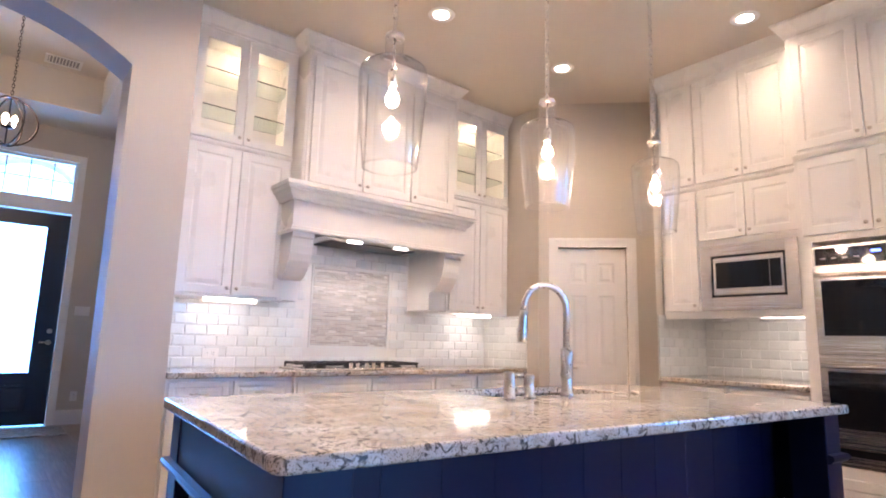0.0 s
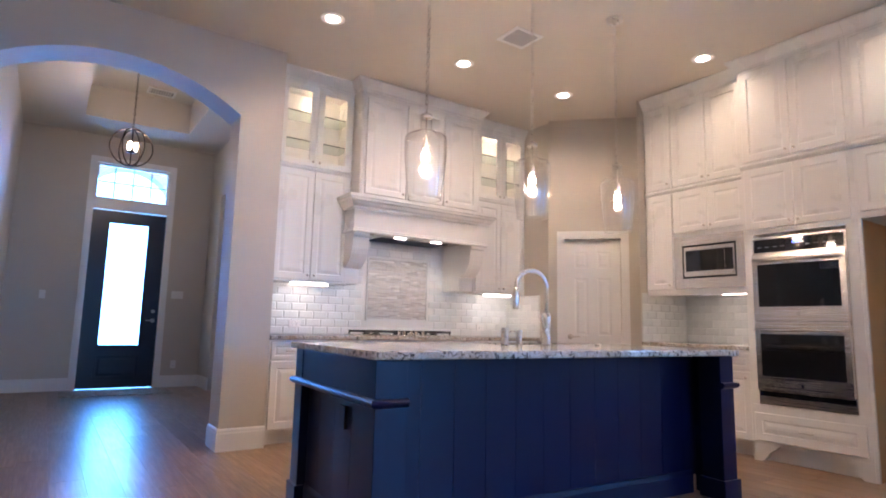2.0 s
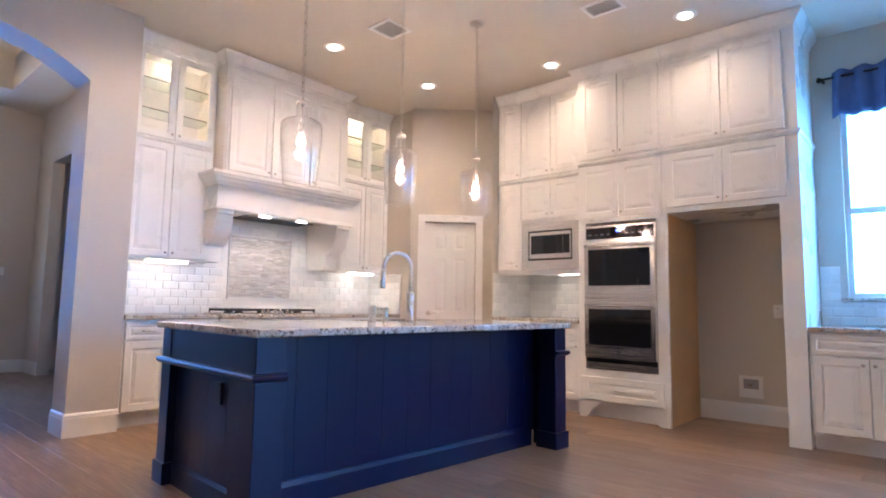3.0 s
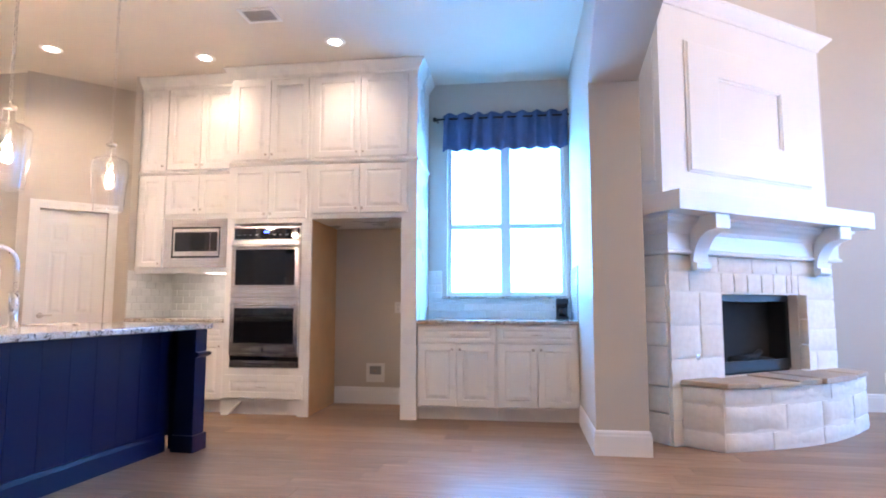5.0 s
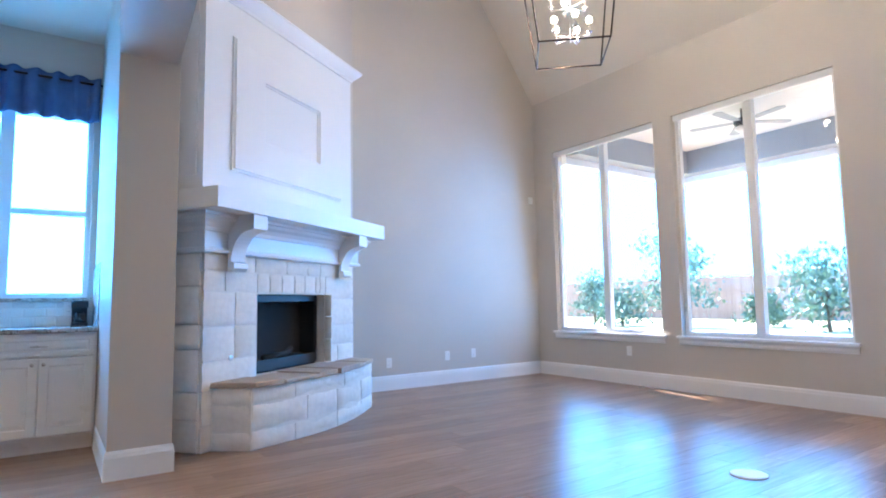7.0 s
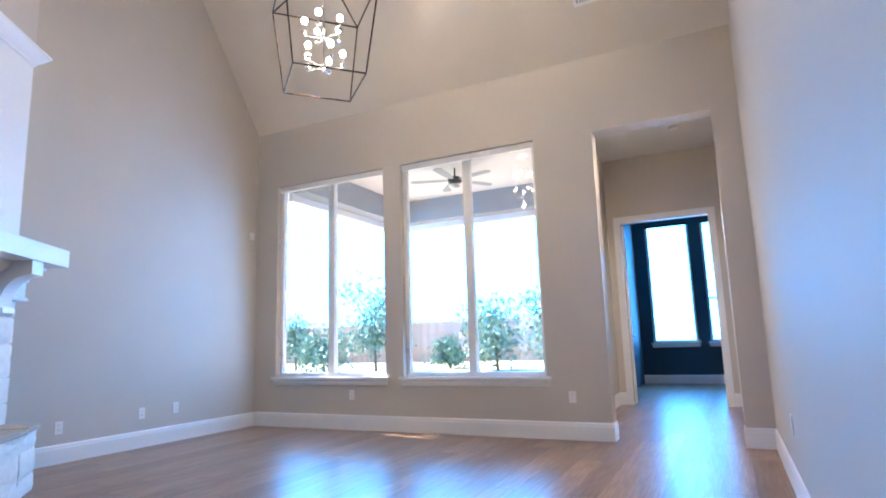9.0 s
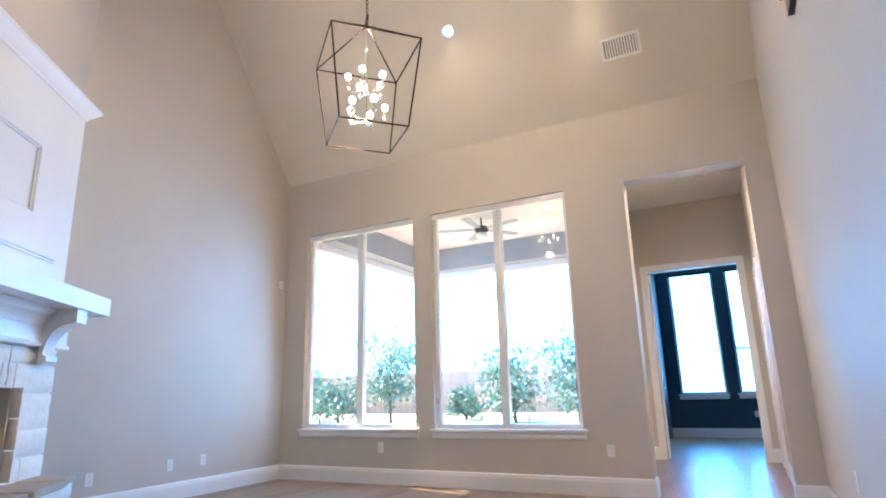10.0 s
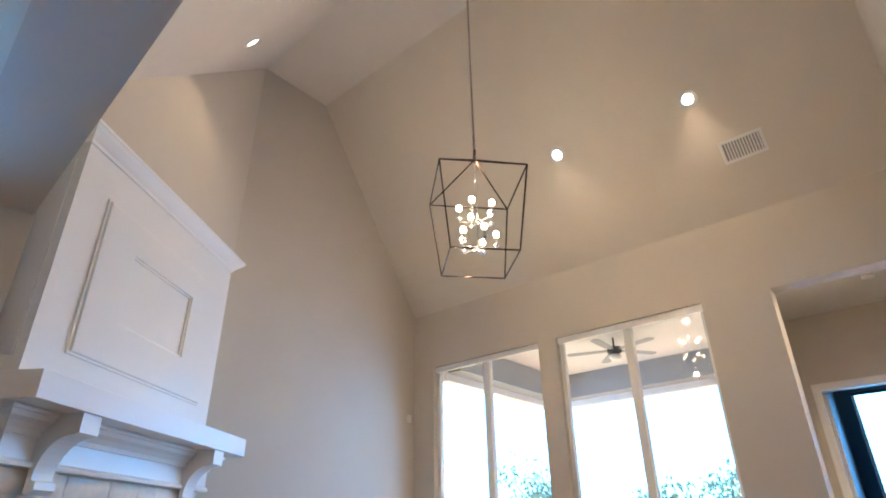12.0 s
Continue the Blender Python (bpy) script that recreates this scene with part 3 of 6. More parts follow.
HW = pose(0, 3.93, 0)
for a, b, n in ((1.105, 1.50, 1), (1.50, 1.925, 1), (3.16, 3.62, 1), (3.62, 4.235, 2)):
    base_unit(a, b, HW, drawers=1, doors=n)
base_unit(1.927, 3.158, pose(0, 3.90, 0), depth=0.59, drawers=2, doors=4, label="white cooktop base cabinet with false drawers and four doors", pulls=False)
bm = B()
prism(bm, [(1.102, 3.885), (1.90, 3.885), (1.92, 3.855), (3.165, 3.855), (3.185, 3.885), (4.238, 3.885), (4.238, 4.488), (1.102, 4.488)], 0.882, 0.92)
ob = solo("countertop", bm, GRANITE, "polished speckled cream granite worktop along the hood wall", "countertop")
md = ob.modifiers.new("bevel", "BEVEL")
md.width, md.segments = 0.008, 2

# cooktop
ck = thing("gas_cooktop", "black iron gas cooktop with steel knobs set in granite", "cooktop", pose(2.02, 3.95, 0.921))
rounded("tray", box(B(), 0, 0, 0, 1.06, 0.46, 0.012), STEEL, ck, 0.004)
for i in range(3):
    g0 = 0.03 + i * 0.335
    bm = B()
    for yy in (0.05, 0.22, 0.41):
        box(bm, g0, yy, 0.030, g0 + 0.325, yy + 0.012, 0.048)
    for k in range(5):
        xx = g0 + 0.004 + k * 0.078
        box(bm, xx, 0.04, 0.034, xx + 0.012, 0.43, 0.052)
    for xx in (g0, g0 + 0.313):
        for yy in (0.045, 0.41):
            box(bm, xx, yy, 0.010, xx + 0.012, yy + 0.012, 0.036)
    part("grate", bm, BLACKM, ck)
for bx, by in ((0.19, 0.13), (0.19, 0.33), (0.53, 0.28), (0.87, 0.13), (0.87, 0.33)):
    part("burner", lathe(B(), [(0.045, 0.012), (0.045, 0.022), (0.030, 0.026), (0.028, 0.032)], 16, bx, by), BLACKM, ck, smooth=True)
kn = finish(lathe(B(), [(0.020, 0.012), (0.020, 0.016), (0.016, 0.020), (0.015, 0.046), (0.012, 0.050)], 14), "burner_knob", STEEL, True)
for k in range(5):
    piece("burner_knob", kn, ck, pose(0.39 + k * 0.07, 0.028 + 0.02 * (k % 2), 0))


# upper cabinets with lit glass tops
def glass_upper(x0, x1, name_m):
    c = thing("upper_cabinet", "tall white wall cabinet with lit glass doors above panelled doors", "cabinet", name_m @ pose(x0, 0, 0), "white wall cabinets")
    w, d = x1 - x0, 0.325
    z0, z1, z2 = 1.41, 2.50, 3.345
    part("body", box(B(), 0, 0, z0, w, d, z1), CABW, c)
    bm = B()
    t = 0.018
    box(bm, 0, 0, z1, t, d, z2)
    box(bm, w - t, 0, z1, w, d, z2)
    box(bm, t, d - t, z1, w - t, d, z2)
    box(bm, t, 0, z1, w - t, d - t, z1 + t)
    box(bm, t, 0, z2 - t, w - t, d - t, z2)
    part("glass_case", bm, CABW, c)
    for zz in (2.77, 3.05):
        part("glass_shelf", box(B(), t + .002, 0.03, zz, w - t - .002, d - t - .002, zz + 0.008), SHELFGLASS, c, "clear green-edged glass shelf").visible_shadow = False
    pair(c, 0.02, w - 0.02, z0 + 0.02, z1 - 0.03)
    part("divider_rail", moulding(B(), [(-0.001, 0.0), (w + 0.001, 0.0)], [(0, z1 - 0.022), (0.012, z1 - 0.022), (0.022, z1 - 0.006), (0.022, z1 + 0.002), (0, z1 + 0.004)]), CABW, c)
    dw = (w - 0.046) / 2
    for i in range(2):
        f = 0.062
        bm = B()
        h = z2 - z1 - 0.045
        for q in ((0, 0, f, h), (dw - f, 0, dw, h), (f, 0, dw - f, f), (f, h - f, dw - f, h)):
            box(bm, q[0], -0.020, q[1], q[2], -0.001, q[3])
        o = part("glass_door", bm, CABW, c)
        o.location = (0.02 + i * (dw + 0.006), 0, z1 + 0.015)
        bm = B()
        bm.faces.new([bm.verts.new(p) for p in ((f - .004, -0.010, f - .004), (dw - f + .004, -0.010, f - .004), (dw - f + .004, -0.010, h - f + .004), (f - .004, -0.010, h - f + .004))])
        part("pane", bm, CABGLASS, o, "clear glass pane").visible_shadow = False
        piece("knob", KNOB, o, pose(dw - 0.03 if i == 0 else 0.03, -0.019, 0.045))
    crown(c, [(0.0, 0.0), (w, 0.0)], z2, 0.108)
    part("puck_light", lathe(B(), [(0.03, z2 - t - 0.001), (0.03, z2 - t - 0.008), (0.022, z2 - t - 0.010)], 14, w / 2 + 0.06, 0.15), CANLENS, c, "small lit puck light")
    part("under_light", box(B(), w * 0.32, 0.05, z0 - 0.022, w * 0.78, 0.12, z0 - 0.001), LEDBAR, c, "lit under-cabinet light bar")
    cx, cy = name_m.translation.x + x0 + w / 2, name_m.translation.y
    bulb_light("cabinet_glow", (cx + 0.06, cy + 0.15, z2 - 0.07), 1.6, (1.0, 0.80, 0.50), 0.02)
    bulb_light("cabinet_glow", (cx + 0.06, cy + 0.15, z1 + 0.19), 0.5, (1.0, 0.80, 0.50), 0.02)
    area("under_cabinet", (cx + 0.03, cy + 0.10, z0 - 0.03), (cx + 0.03, cy + 0.22, 0.9), w * 0.45, 0.06, 0.2, (1.0, 0.94, 0.82))
    return c


UM = pose(0, 4.16, 0)
glass_upper(1.135, 1.905, UM)
glass_upper(3.46, 4.235, UM)

# range hood
hd = thing("range_hood", "white panelled cabinet range hood with a stepped shelf and corbels", "range hood", pose(-0.075, 3.98, 0))
part("body", box(B(), 1.99, 0, 2.26, 3.46, 0.515, 3.345), CABW, hd)
for i in range(3):
    w = 0.455
    leaf(hd, 2.04 + i * 0.466, 2.30, w, 1.0, ((w - 0.03) if i == 0 else 0.03, 0.045))
bm = B()
for xx in (1.995, 2.01):
    box(bm, xx, -0.012, 2.29, xx + 0.009, 0.0, 3.32)
part("fluting", bm, CABW, hd)
crown(hd, [(1.99, 0.30), (1.99, 0.0), (3.46, 0.0), (3.46, 0.30)], 3.345, 0.108, 1.1)
prof = [(0, 2.13), (0.02, 2.13), (0.026, 2.15), (0.045, 2.165), (0.060, 2.19), (0.075, 2.20), (0.080, 2.222), (0.092, 2.226), (0.092, 2.255), (0, 2.265)]
part("shelf_moulding", moulding(B(), [(1.92, 0.50), (1.92, -0.06), (3.52, -0.06), (3.52, 0.50)], prof), CABW, hd)
bm = box(B(), 1.92, -0.06, 1.93, 3.52, 0.0, 2.26)
box(bm, 1.92, 0.0, 1.93, 1.98, 0.515, 2.26)
box(bm, 3.46, 0.0, 1.93, 3.52, 0.515, 2.26)
box(bm, 1.98, 0.0, 1.96, 3.46, 0.515, 2.0)
part("fascia", bm, CABW, hd)
part("bead", moulding(B(), [(1.92, 0.50), (1.92, -0.06), (3.52, -0.06), (3.52, 0.50)], [(0, 1.90), (0.016, 1.902), (0.020, 1.915), (0.012, 1.925), (0.012, 1.94), (0, 1.945)]), CABW, hd)
for x0, x1 in ((1.93, 2.10), (3.33, 3.51)):
    pts = [(0.515, 1.42), (0.515, 1.93), (-0.05, 1.93), (-0.05, 1.87), (-0.035, 1.86)]
    for k in range(9):
        a = math.pi / 2 * k / 8
        pts.append((-0.035 + 0.20 * (1 - math.cos(a)), 1.86 - 0.29 * math.sin(a)))
    pts += [(0.165, 1.42)]
    part("corbel", prism(B(), pts, x0, x1, "x"), CABW, hd)
    part("corbel_panel", box(B(), x0 + 0.02, 0.158, 1.44, x1 - 0.02, 0.166, 1.55), CABW, hd)
bm = box(B(), 2.20, 0.005, 1.908, 3.24, 0.46, 1.95, 0.004)
part("hood_insert", bm, STEEL, hd, "brushed steel hood insert")
part("filter", box(B(), 2.32, 0.11, 1.903, 3.12, 0.42, 1.907), BLACKM, hd, "dark grease filter")
for xx in (2.50, 2.94):
    part("hood_lamp", box(B(), xx - 0.055, 0.035, 1.899, xx + 0.055, 0.085, 1.907), LEDBAR, hd, "lit hood lamp")
    spot("hood_beam", (xx - 0.075, 4.05, 1.89), (xx - 0.075, 4.36, 1.0), 12, 120, 0.6, (1.0, 0.9, 0.75), 0.03)

# tall oven cabinet, fridge surround (face turned to the room)
EM = pose(4.44, 1.59, 0, 0, 0, -90)
oc = thing("oven_cabinet", "tall white oven cabinet with panelled doors and bracket feet", "cabinet", EM, "tall white cabinets")
W = 0.85
part("body", box(B(), 0, 0, 1.86, W, 0.80, 3.345), CABW, oc)
part("bottom_box", box(B(), 0, 0, 0.13, W, 0.80, 0.45), CABW, oc)
part("side_panel", box(B(), 0, 0, 0.451, 0.075, 0.80, 1.859), CABW, oc)
part("side_panel", box(B(), W - 0.075, 0, 0.451, W, 0.80, 1.859), CABW, oc)
part("back_panel", box(B(), 0.076, 0.52, 0.451, W - 0.076, 0.80, 1.859), CABW, oc)
part("plinth", box(B(), 0.03, 0.08, 0, W - 0.03, 0.78, 0.129), CABW, oc)
for s in (0, 1):
    pts = [(0, 0), (0.07, 0), (0.10, 0.03), (0.13, 0.075), (0.17, 0.10), (0.20, 0.13), (0, 0.13)]
    pts = [(W - a, b) for a, b in pts] if s else pts
    part("bracket_foot", prism(B(), pts, -0.004, 0.05, "y"), CABW, oc)
leaf(oc, 0.03, 0.165, W - 0.06, 0.22, pull=True, name="drawer")
pair(oc, 0.03, W - 0.03, 1.905, 2.425)
pair(oc, 0.03, W - 0.03, 2.50, 3.315)
part("divider_rail", moulding(B(), [(0, 0), (W, 0)], [(0, 2.44), (0.012, 2.445), (0.024, 2.465), (0.024, 2.475), (0, 2.485)]), CABW, oc)
crown(oc, [(0, 0.14), (0, 0.0), (W, 0.0)], 3.345, 0.108)
fs = thing("fridge_surround", "white cabinet bridge over an empty fridge recess", "cabinet", EM @ pose(W + 0.002, 0, 0), "tall white cabinets")
FW = 1.065
bm = box(B(), 0, 0, 1.895, FW, 0.80, 3.345)
box(bm, FW - 0.15, 0, 0, FW, 0.80, 1.895)
part("body", bm, CABW, fs)
part("side_panel", box(B(), 0.001, 0.03, 0, 0.018, 0.80, 1.893), MAPLE, fs, "unpainted maple side panel")
part("side_stile", box(B(), 0, 0.0, 0, 0.022, 0.03, 1.894), CABW, fs)
pair(fs, 0.03, FW - 0.09, 1.945, 2.425)
pair(fs, 0.03, FW - 0.09, 2.50, 3.315)
part("divider_rail", moulding(B(), [(0, 0), (FW, 0), (FW, 0.66)], [(0, 2.44), (0.012, 2.445), (0.024, 2.465), (0.024, 2.475), (0, 2.485)]), CABW, fs)
crown(fs, [(0, 0.0), (FW, 0.0), (FW, 0.68)], 3.345, 0.108)

# double oven
ov = thing("double_oven", "stainless double wall oven with dark glass doors and a blue clock", "oven", EM @ pose(0.072, -0.012, 0.455))
OW = 0.706
rounded("chassis", box(B(), 0, 0.0, 0, OW, 0.50, 1.375), STEEL, ov)
part("control_panel", box(B(), 0.02, -0.012, 1.245, OW - 0.02, -0.001, 1.355), BLACKG, ov, "black glass control panel")
part("clock", box(B(), OW * 0.465, -0.0135, 1.307, OW * 0.535, -0.0125, 1.323), DISPLAY, ov, "glowing blue clock digits")
for k in range(10):
    if k not in (4, 5):
        part("touch_key", box(B(), 0.05 + k * 0.062, -0.0128, 1.285, 0.078 + k * 0.062, -0.0122, 1.290), GREYP, ov)
for z0, h in ((0.675, 0.555), (0.115, 0.545)):
    d = rounded("oven_door", box(B(), 0.005, -0.030, 0, OW - 0.005, -0.001, h), STEEL, ov, 0.004)
    d.location = (0, 0, z0)
    part("oven_glass", box(B(), 0.050, -0.033, 0.118, OW - 0.050, -0.0305, h - 0.088), BLACKG, d, "dark oven window")
    bm = tube(B(), [(0.03, -0.075, h - 0.055), (OW - 0.03, -0.075, h - 0.055)], 0.013, 12)
    for xx in (0.055, OW - 0.055):
        tube(bm, [(xx, -0.03, h - 0.055), (xx, -0.075, h - 0.055)], 0.009, 8)
    part("handle", bm, STEEL, d, smooth=True)
    part("badge", lathe(B(), [(0.016, -0.0305), (0.016, -0.033)], 16, OW / 2, 0.06, "y"), CHROME, d)
part("vent_strip", box(B(), 0.012, -0.006, 0.068, OW - 0.012, -0.001, 0.108), BLACKG, ov)

# microwave run
MM = pose(4.58, 2.68, 0, 0, 0, -90)
mc = thing("microwave_cabinet", "white stacked wall cabinets round a built-in microwave", "cabinet", MM, "white wall cabinets")
MW = 1.085
part("body", box(B(), 0.002, 0.0, 1.41, MW, 0.66, 3.34), CABW, mc)
pair(mc, 0.035, 0.315, 1.435, 2.395, n=1)
pair(mc, 0.035, 0.315, 2.455, 3.315, n=1)
pair(mc, 0.335, 1.055, 1.985, 2.395)
pair(mc, 0.335, 1.055, 2.455, 3.315)
part("divider_rail", moulding(B(), [(0, 0), (MW, 0)], [(0, 2.405), (0.010, 2.408), (0.022, 2.425), (0.022, 2.436), (0, 2.445)]), CABW, mc)
crown(mc, [(0, 0), (MW, 0)], 3.34, 0.113)
part("under_light", box(B(), 0.62, 0.30, 1.392, 0.98, 0.36, 1.409), LEDBAR, mc, "lit under-cabinet light bar")
part("light_rail", box(B(), 0.004, 0.004, 1.378, MW - .002, 0.022, 1.4095), CABW, mc)
area("under_cabinet", (4.93, 1.88, 1.385), (5.08, 1.88, 0.9), 0.06, 0.4, 0.6, (1.0, 0.93, 0.78))
mv = thing("microwave", "stainless built-in microwave in a wide steel trim frame", "microwave", MM @ pose(0.335, -0.002, 1.435))
bm = B()
tw, th, f = 0.70, 0.50, 0.085
for q in ((0, 0, f, th), (tw - f, 0, tw, th), (f, 0, tw - f, 0.10), (f, th - 0.085, tw - f, th)):
    box(bm, q[0], -0.020, q[1], q[2], -0.001, q[3])
rounded("trim_frame", bm, STEEL, mv, 0.003)
# Thin black sheet painting in the shade of the gap round the front.
part("gap", box(B(), f, -0.004, 0.10, tw - f, -0.002, th - 0.085), BLACKM, mv)
rounded("oven_front", box(B(), f + .014, -0.018, 0.114, tw - f - .014, -0.0045, th - 0.099), STEEL, mv, 0.004)
part("window", box(B(), f + 0.035, -0.021, 0.165, tw - f - 0.11, -0.0185, th - 0.135), BLACKG, mv, "dark microwave window")
part("keypad", box(B(), tw - f - 0.105, -0.021, 0.165, tw - f - 0.03, -0.0185, th - 0.135), BLACKG, mv, "black keypad")
part("opening_button", box(B(), tw - f - 0.10, -0.0215, 0.128, tw - f - 0.035, -0.0185, 0.153), STEEL, mv)
part("badge", lathe(B(), [(0.011, -0.0185), (0.011, -0.021)], 14, tw / 2 - 0.02, 0.14, "y"), CHROME, mv)

# base below the microwave and coffee counter
base_unit(0.005, 0.53, pose(4.50, 2.68, 0, 0, 0, -90), depth=0.72, drawers=1, doors=1)
base_unit(0.53, 1.088, pose(4.50, 2.68, 0, 0, 0, -90), depth=0.72, drawers=1, doors=1)
ob = solo("countertop", box(B(), 4.46, 1.592, 0.882, 5.248, 2.678, 0.92), GRANITE, "polished speckled cream granite worktop under the microwave", "countertop")
md = ob.modifiers.new("bevel", "BEVEL")
md.width, md.segments = 0.008, 2
NM = pose(4.455, -0.335, 0, 0, 0, -90)
base_unit(0.0, 0.74, NM, depth=0.65, drawers=1, doors=2)
base_unit(0.74, 1.48, NM, depth=0.65, drawers=1, doors=2)
ob = solo("countertop", box(B(), 4.425, -1.818, 0.882, 5.128, -0.332, 0.92), GRANITE, "polished speckled granite top of the coffee counter", "countertop")
md = ob.modifiers.new("bevel", "BEVEL")
md.width, md.segments = 0.008, 2

# pantry door with casing
pd = thing("door_1", "white six-panel pantry door with a lever handle", "door", PM @ pose(DX0 + 0.004, 0.03, 0.006), kind="structure")
dw, dh = DX1 - DX0 - 0.008, 2.03
bm = box(B(), 0, 0.002, 0, dw, 0.036, dh)
part("slab", bm, TRIM, pd)
# Added sheet behind the slab that keeps sky light out of the door gaps.
part("door_stop", box(B(), -0.003, 0.038, 0, dw + 0.003, 0.06, dh + 0.008), TRIM, pd)
st, c2 = 0.10, dw / 2
for x0, x1 in ((st, c2 - 0.045), (c2 + 0.045, dw - st)):
    for z0, z1 in ((0.23, 0.82), (0.95, 1.60), (1.70, 1.90)):
        ob = part("panel", rings_panel(B(), x1 - x0, z1 - z0, [(-0.012, 0.002), (-0.012, -0.002), (0.004, -0.002), (0.016, 0.0015), (0.03, 0.0015), (0.05, -0.004), (0.055, -0.004)]), TRIM, pd)
        ob.location = (x0, 0, z0)
bm = tube(B(), [(0.055, 0.002, 0.94), (0.055, -0.045, 0.94), (0.062, -0.052, 0.94), (0.16, -0.052, 0.942)], 0.009, 10)
lathe(bm, [(0.030, 0.0), (0.030, -0.008), (0.024, -0.012)], 18, 0.055, 0.94, "y")
part("lever_handle", bm, NICKEL, pd, smooth=True)
for zz in (0.25, 1.0, 1.78):
    part("hinge", tube(B(), [(dw + 0.004, -0.004, zz), (dw + 0.004, -0.004, zz + 0.09)], 0.006, 8), NICKEL, pd)
CAS = 0.085


def casing(name, m, x0, x1, z1, label, z0=0.0, w=CAS, sill=False):
    t = thing(name, label, "door casing" if not sill else "window casing", m, kind="structure")
    for q in ((x0 - w, z0, x0, z1 + w), (x1, z0, x1 + w, z1 + w), (x0, z1, x1, z1 + w)):
        bm = box(B(), q[0], -0.018, q[1], q[2], -0.001, q[3])
        a = 0.012
        if q[2] - q[0] > q[3] - q[1]:
            box(bm, q[0], -0.026, q[3] - 0.03, q[2], -0.0181, q[3])
        elif q[0] < x0:
            box(bm, q[0], -0.026, q[1], q[0] + 0.03, -0.0181, q[3])
        else:
            box(bm, q[2] - 0.03, -0.026, q[1], q[2], -0.0181, q[3])
        part("casing_board", bm, TRIM, t)
    return t


casing("trim_pantry", PM, DX0, DX1, 2.045, "white moulded casing round the pantry door")

# island
IM = pose(0.66, 1.19, 0, 0, 0, -4.0)
IW, ID = 2.58, 1.25
isl = thing("kitchen_island", "navy painted island with plank panels, corner posts and an apron bead", "kitchen island", IM)
rec = 0.24
bm = box(B(), 0.10, 0.05 + rec, 0.10, IW - 0.06, ID - 0.05, 0.86)
box(bm, 0.14, 0.10 + rec, 0.0, IW - 0.10, ID - 0.12, 0.10)
part("body", bm, NAVY, isl)
for i in range(12):
    x0 = 0.19 + i * 0.1945
    if x0 > IW - 0.22:
        break
    x1 = min(x0 + 0.1925, IW - 0.17)
    bm = box(B(), x0, 0.032 + rec, 0.14, x1, 0.05 + rec, 0.878)
    part("plank", bm, NAVY, isl)
part("base_rail", moulding(B(), [(0.19, 0.05 + rec), (IW - 0.17, 0.05 + rec)], [(0, 0), (0.032, 0), (0.032, 0.11), (0.024, 0.135), (0.018, 0.14), (0, 0.14)]), NAVY, isl)
for x0, x1, y0, y1 in ((0.035, 0.19, 0.04, 0.19), (IW - 0.17, IW - 0.035, 0.04, 0.19), (0.035, 0.135, ID - 0.17, ID - 0.04), (IW - 0.135, IW - 0.035, ID - 0.17, ID - 0.04)):
    bm = box(B(), x0, y0, 0.0, x1, y1, 0.88)
    box(bm, x0 - 0.015, y0 - 0.015, 0, x1 + 0.015, y1 + 0.015, 0.12)
    rounded("post", bm, NAVY, isl, 0.003)
part("side_panel", box(B(), 0.045, 0.19, 0.10, 0.10, 0.05 + rec, 0.88), NAVY, isl)
part("return_panel", box(B(), IW - 0.10, 0.19, 0.0, IW - 0.05, 0.05 + rec, 0.88), NAVY, isl)
for y0, y1 in ((0.19, 0.42), (0.422, 0.65), (0.652, 0.88), (0.882, ID - 0.17)):
    part("plank", box(B(), 0.085, y0, 0.13, 0.10, y1, 0.69), NAVY, isl)
part("apron", box(B(), 0.040, 0.185, 0.70, 0.10, ID - 0.165, 0.88), NAVY, isl)
bead = [(0, 0.675), (0.012, 0.678), (0.024, 0.690), (0.027, 0.702), (0.020, 0.712), (0, 0.716)]
part("apron_bead", moulding(B(), [(0.135, ID - 0.04), (0.035, ID - 0.04), (0.035, 0.04), (0.19, 0.04)], bead), NAVY, isl)
part("apron_bead", moulding(B(), [(IW - 0.17, 0.04), (IW - 0.035, 0.04), (IW - 0.035, 0.19)], bead), NAVY, isl)
part("base_rail", moulding(B(), [(0.10, ID - 0.17), (0.10, 0.19)], [(0, 0), (0.028, 0), (0.028, 0.11), (0.014, 0.13), (0, 0.13)]), NAVY, isl)
part("outlet_box", box(B(), 0.070, 0.47, 0.52, 0.0849, 0.55, 0.63, 0.003), BLACKM, isl, "black socket on the island's end")
# counter with the sink cut through it
SKX0, SKX1, SKY0, SKY1 = 1.24, 2.02, 0.80, 1.17
bm = B()
for q in ((0, 0, IW, SKY0), (0, SKY1, IW, ID), (0, SKY0, SKX0, SKY1), (SKX1, SKY0, IW, SKY1)):
    box(bm, q[0], q[1], 0.882, q[2], q[3], 0.92)
bmesh.ops.remove_doubles(bm, verts=bm.verts, dist=0.0005)
inner = {}
for f in list(bm.faces):
    key = tuple(round(v, 3) for v in f.calc_center_median())
    inner.setdefault(key, []).append(f)
bmesh.ops.delete(bm, geom=[f for fs2 in inner.values() if len(fs2) > 1 for f in fs2], context="FACES_ONLY")
corners = [e for e in bm.edges if abs(e.verts[0].co.z - e.verts[1].co.z) > 0.03 and min(abs(e.verts[0].co.x), abs(e.verts[0].co.x - IW)) < 0.001 and min(abs(e.verts[0].co.y), abs(e.verts[0].co.y - ID)) < 0.001]
bmesh.ops.bevel(bm, geom=corners, offset=0.035, segments=5, profile=0.5, affect="EDGES")
ct = solo("island_countertop", bm, GRANITE, "polished cream, grey and black granite island top", "countertop", m=IM)
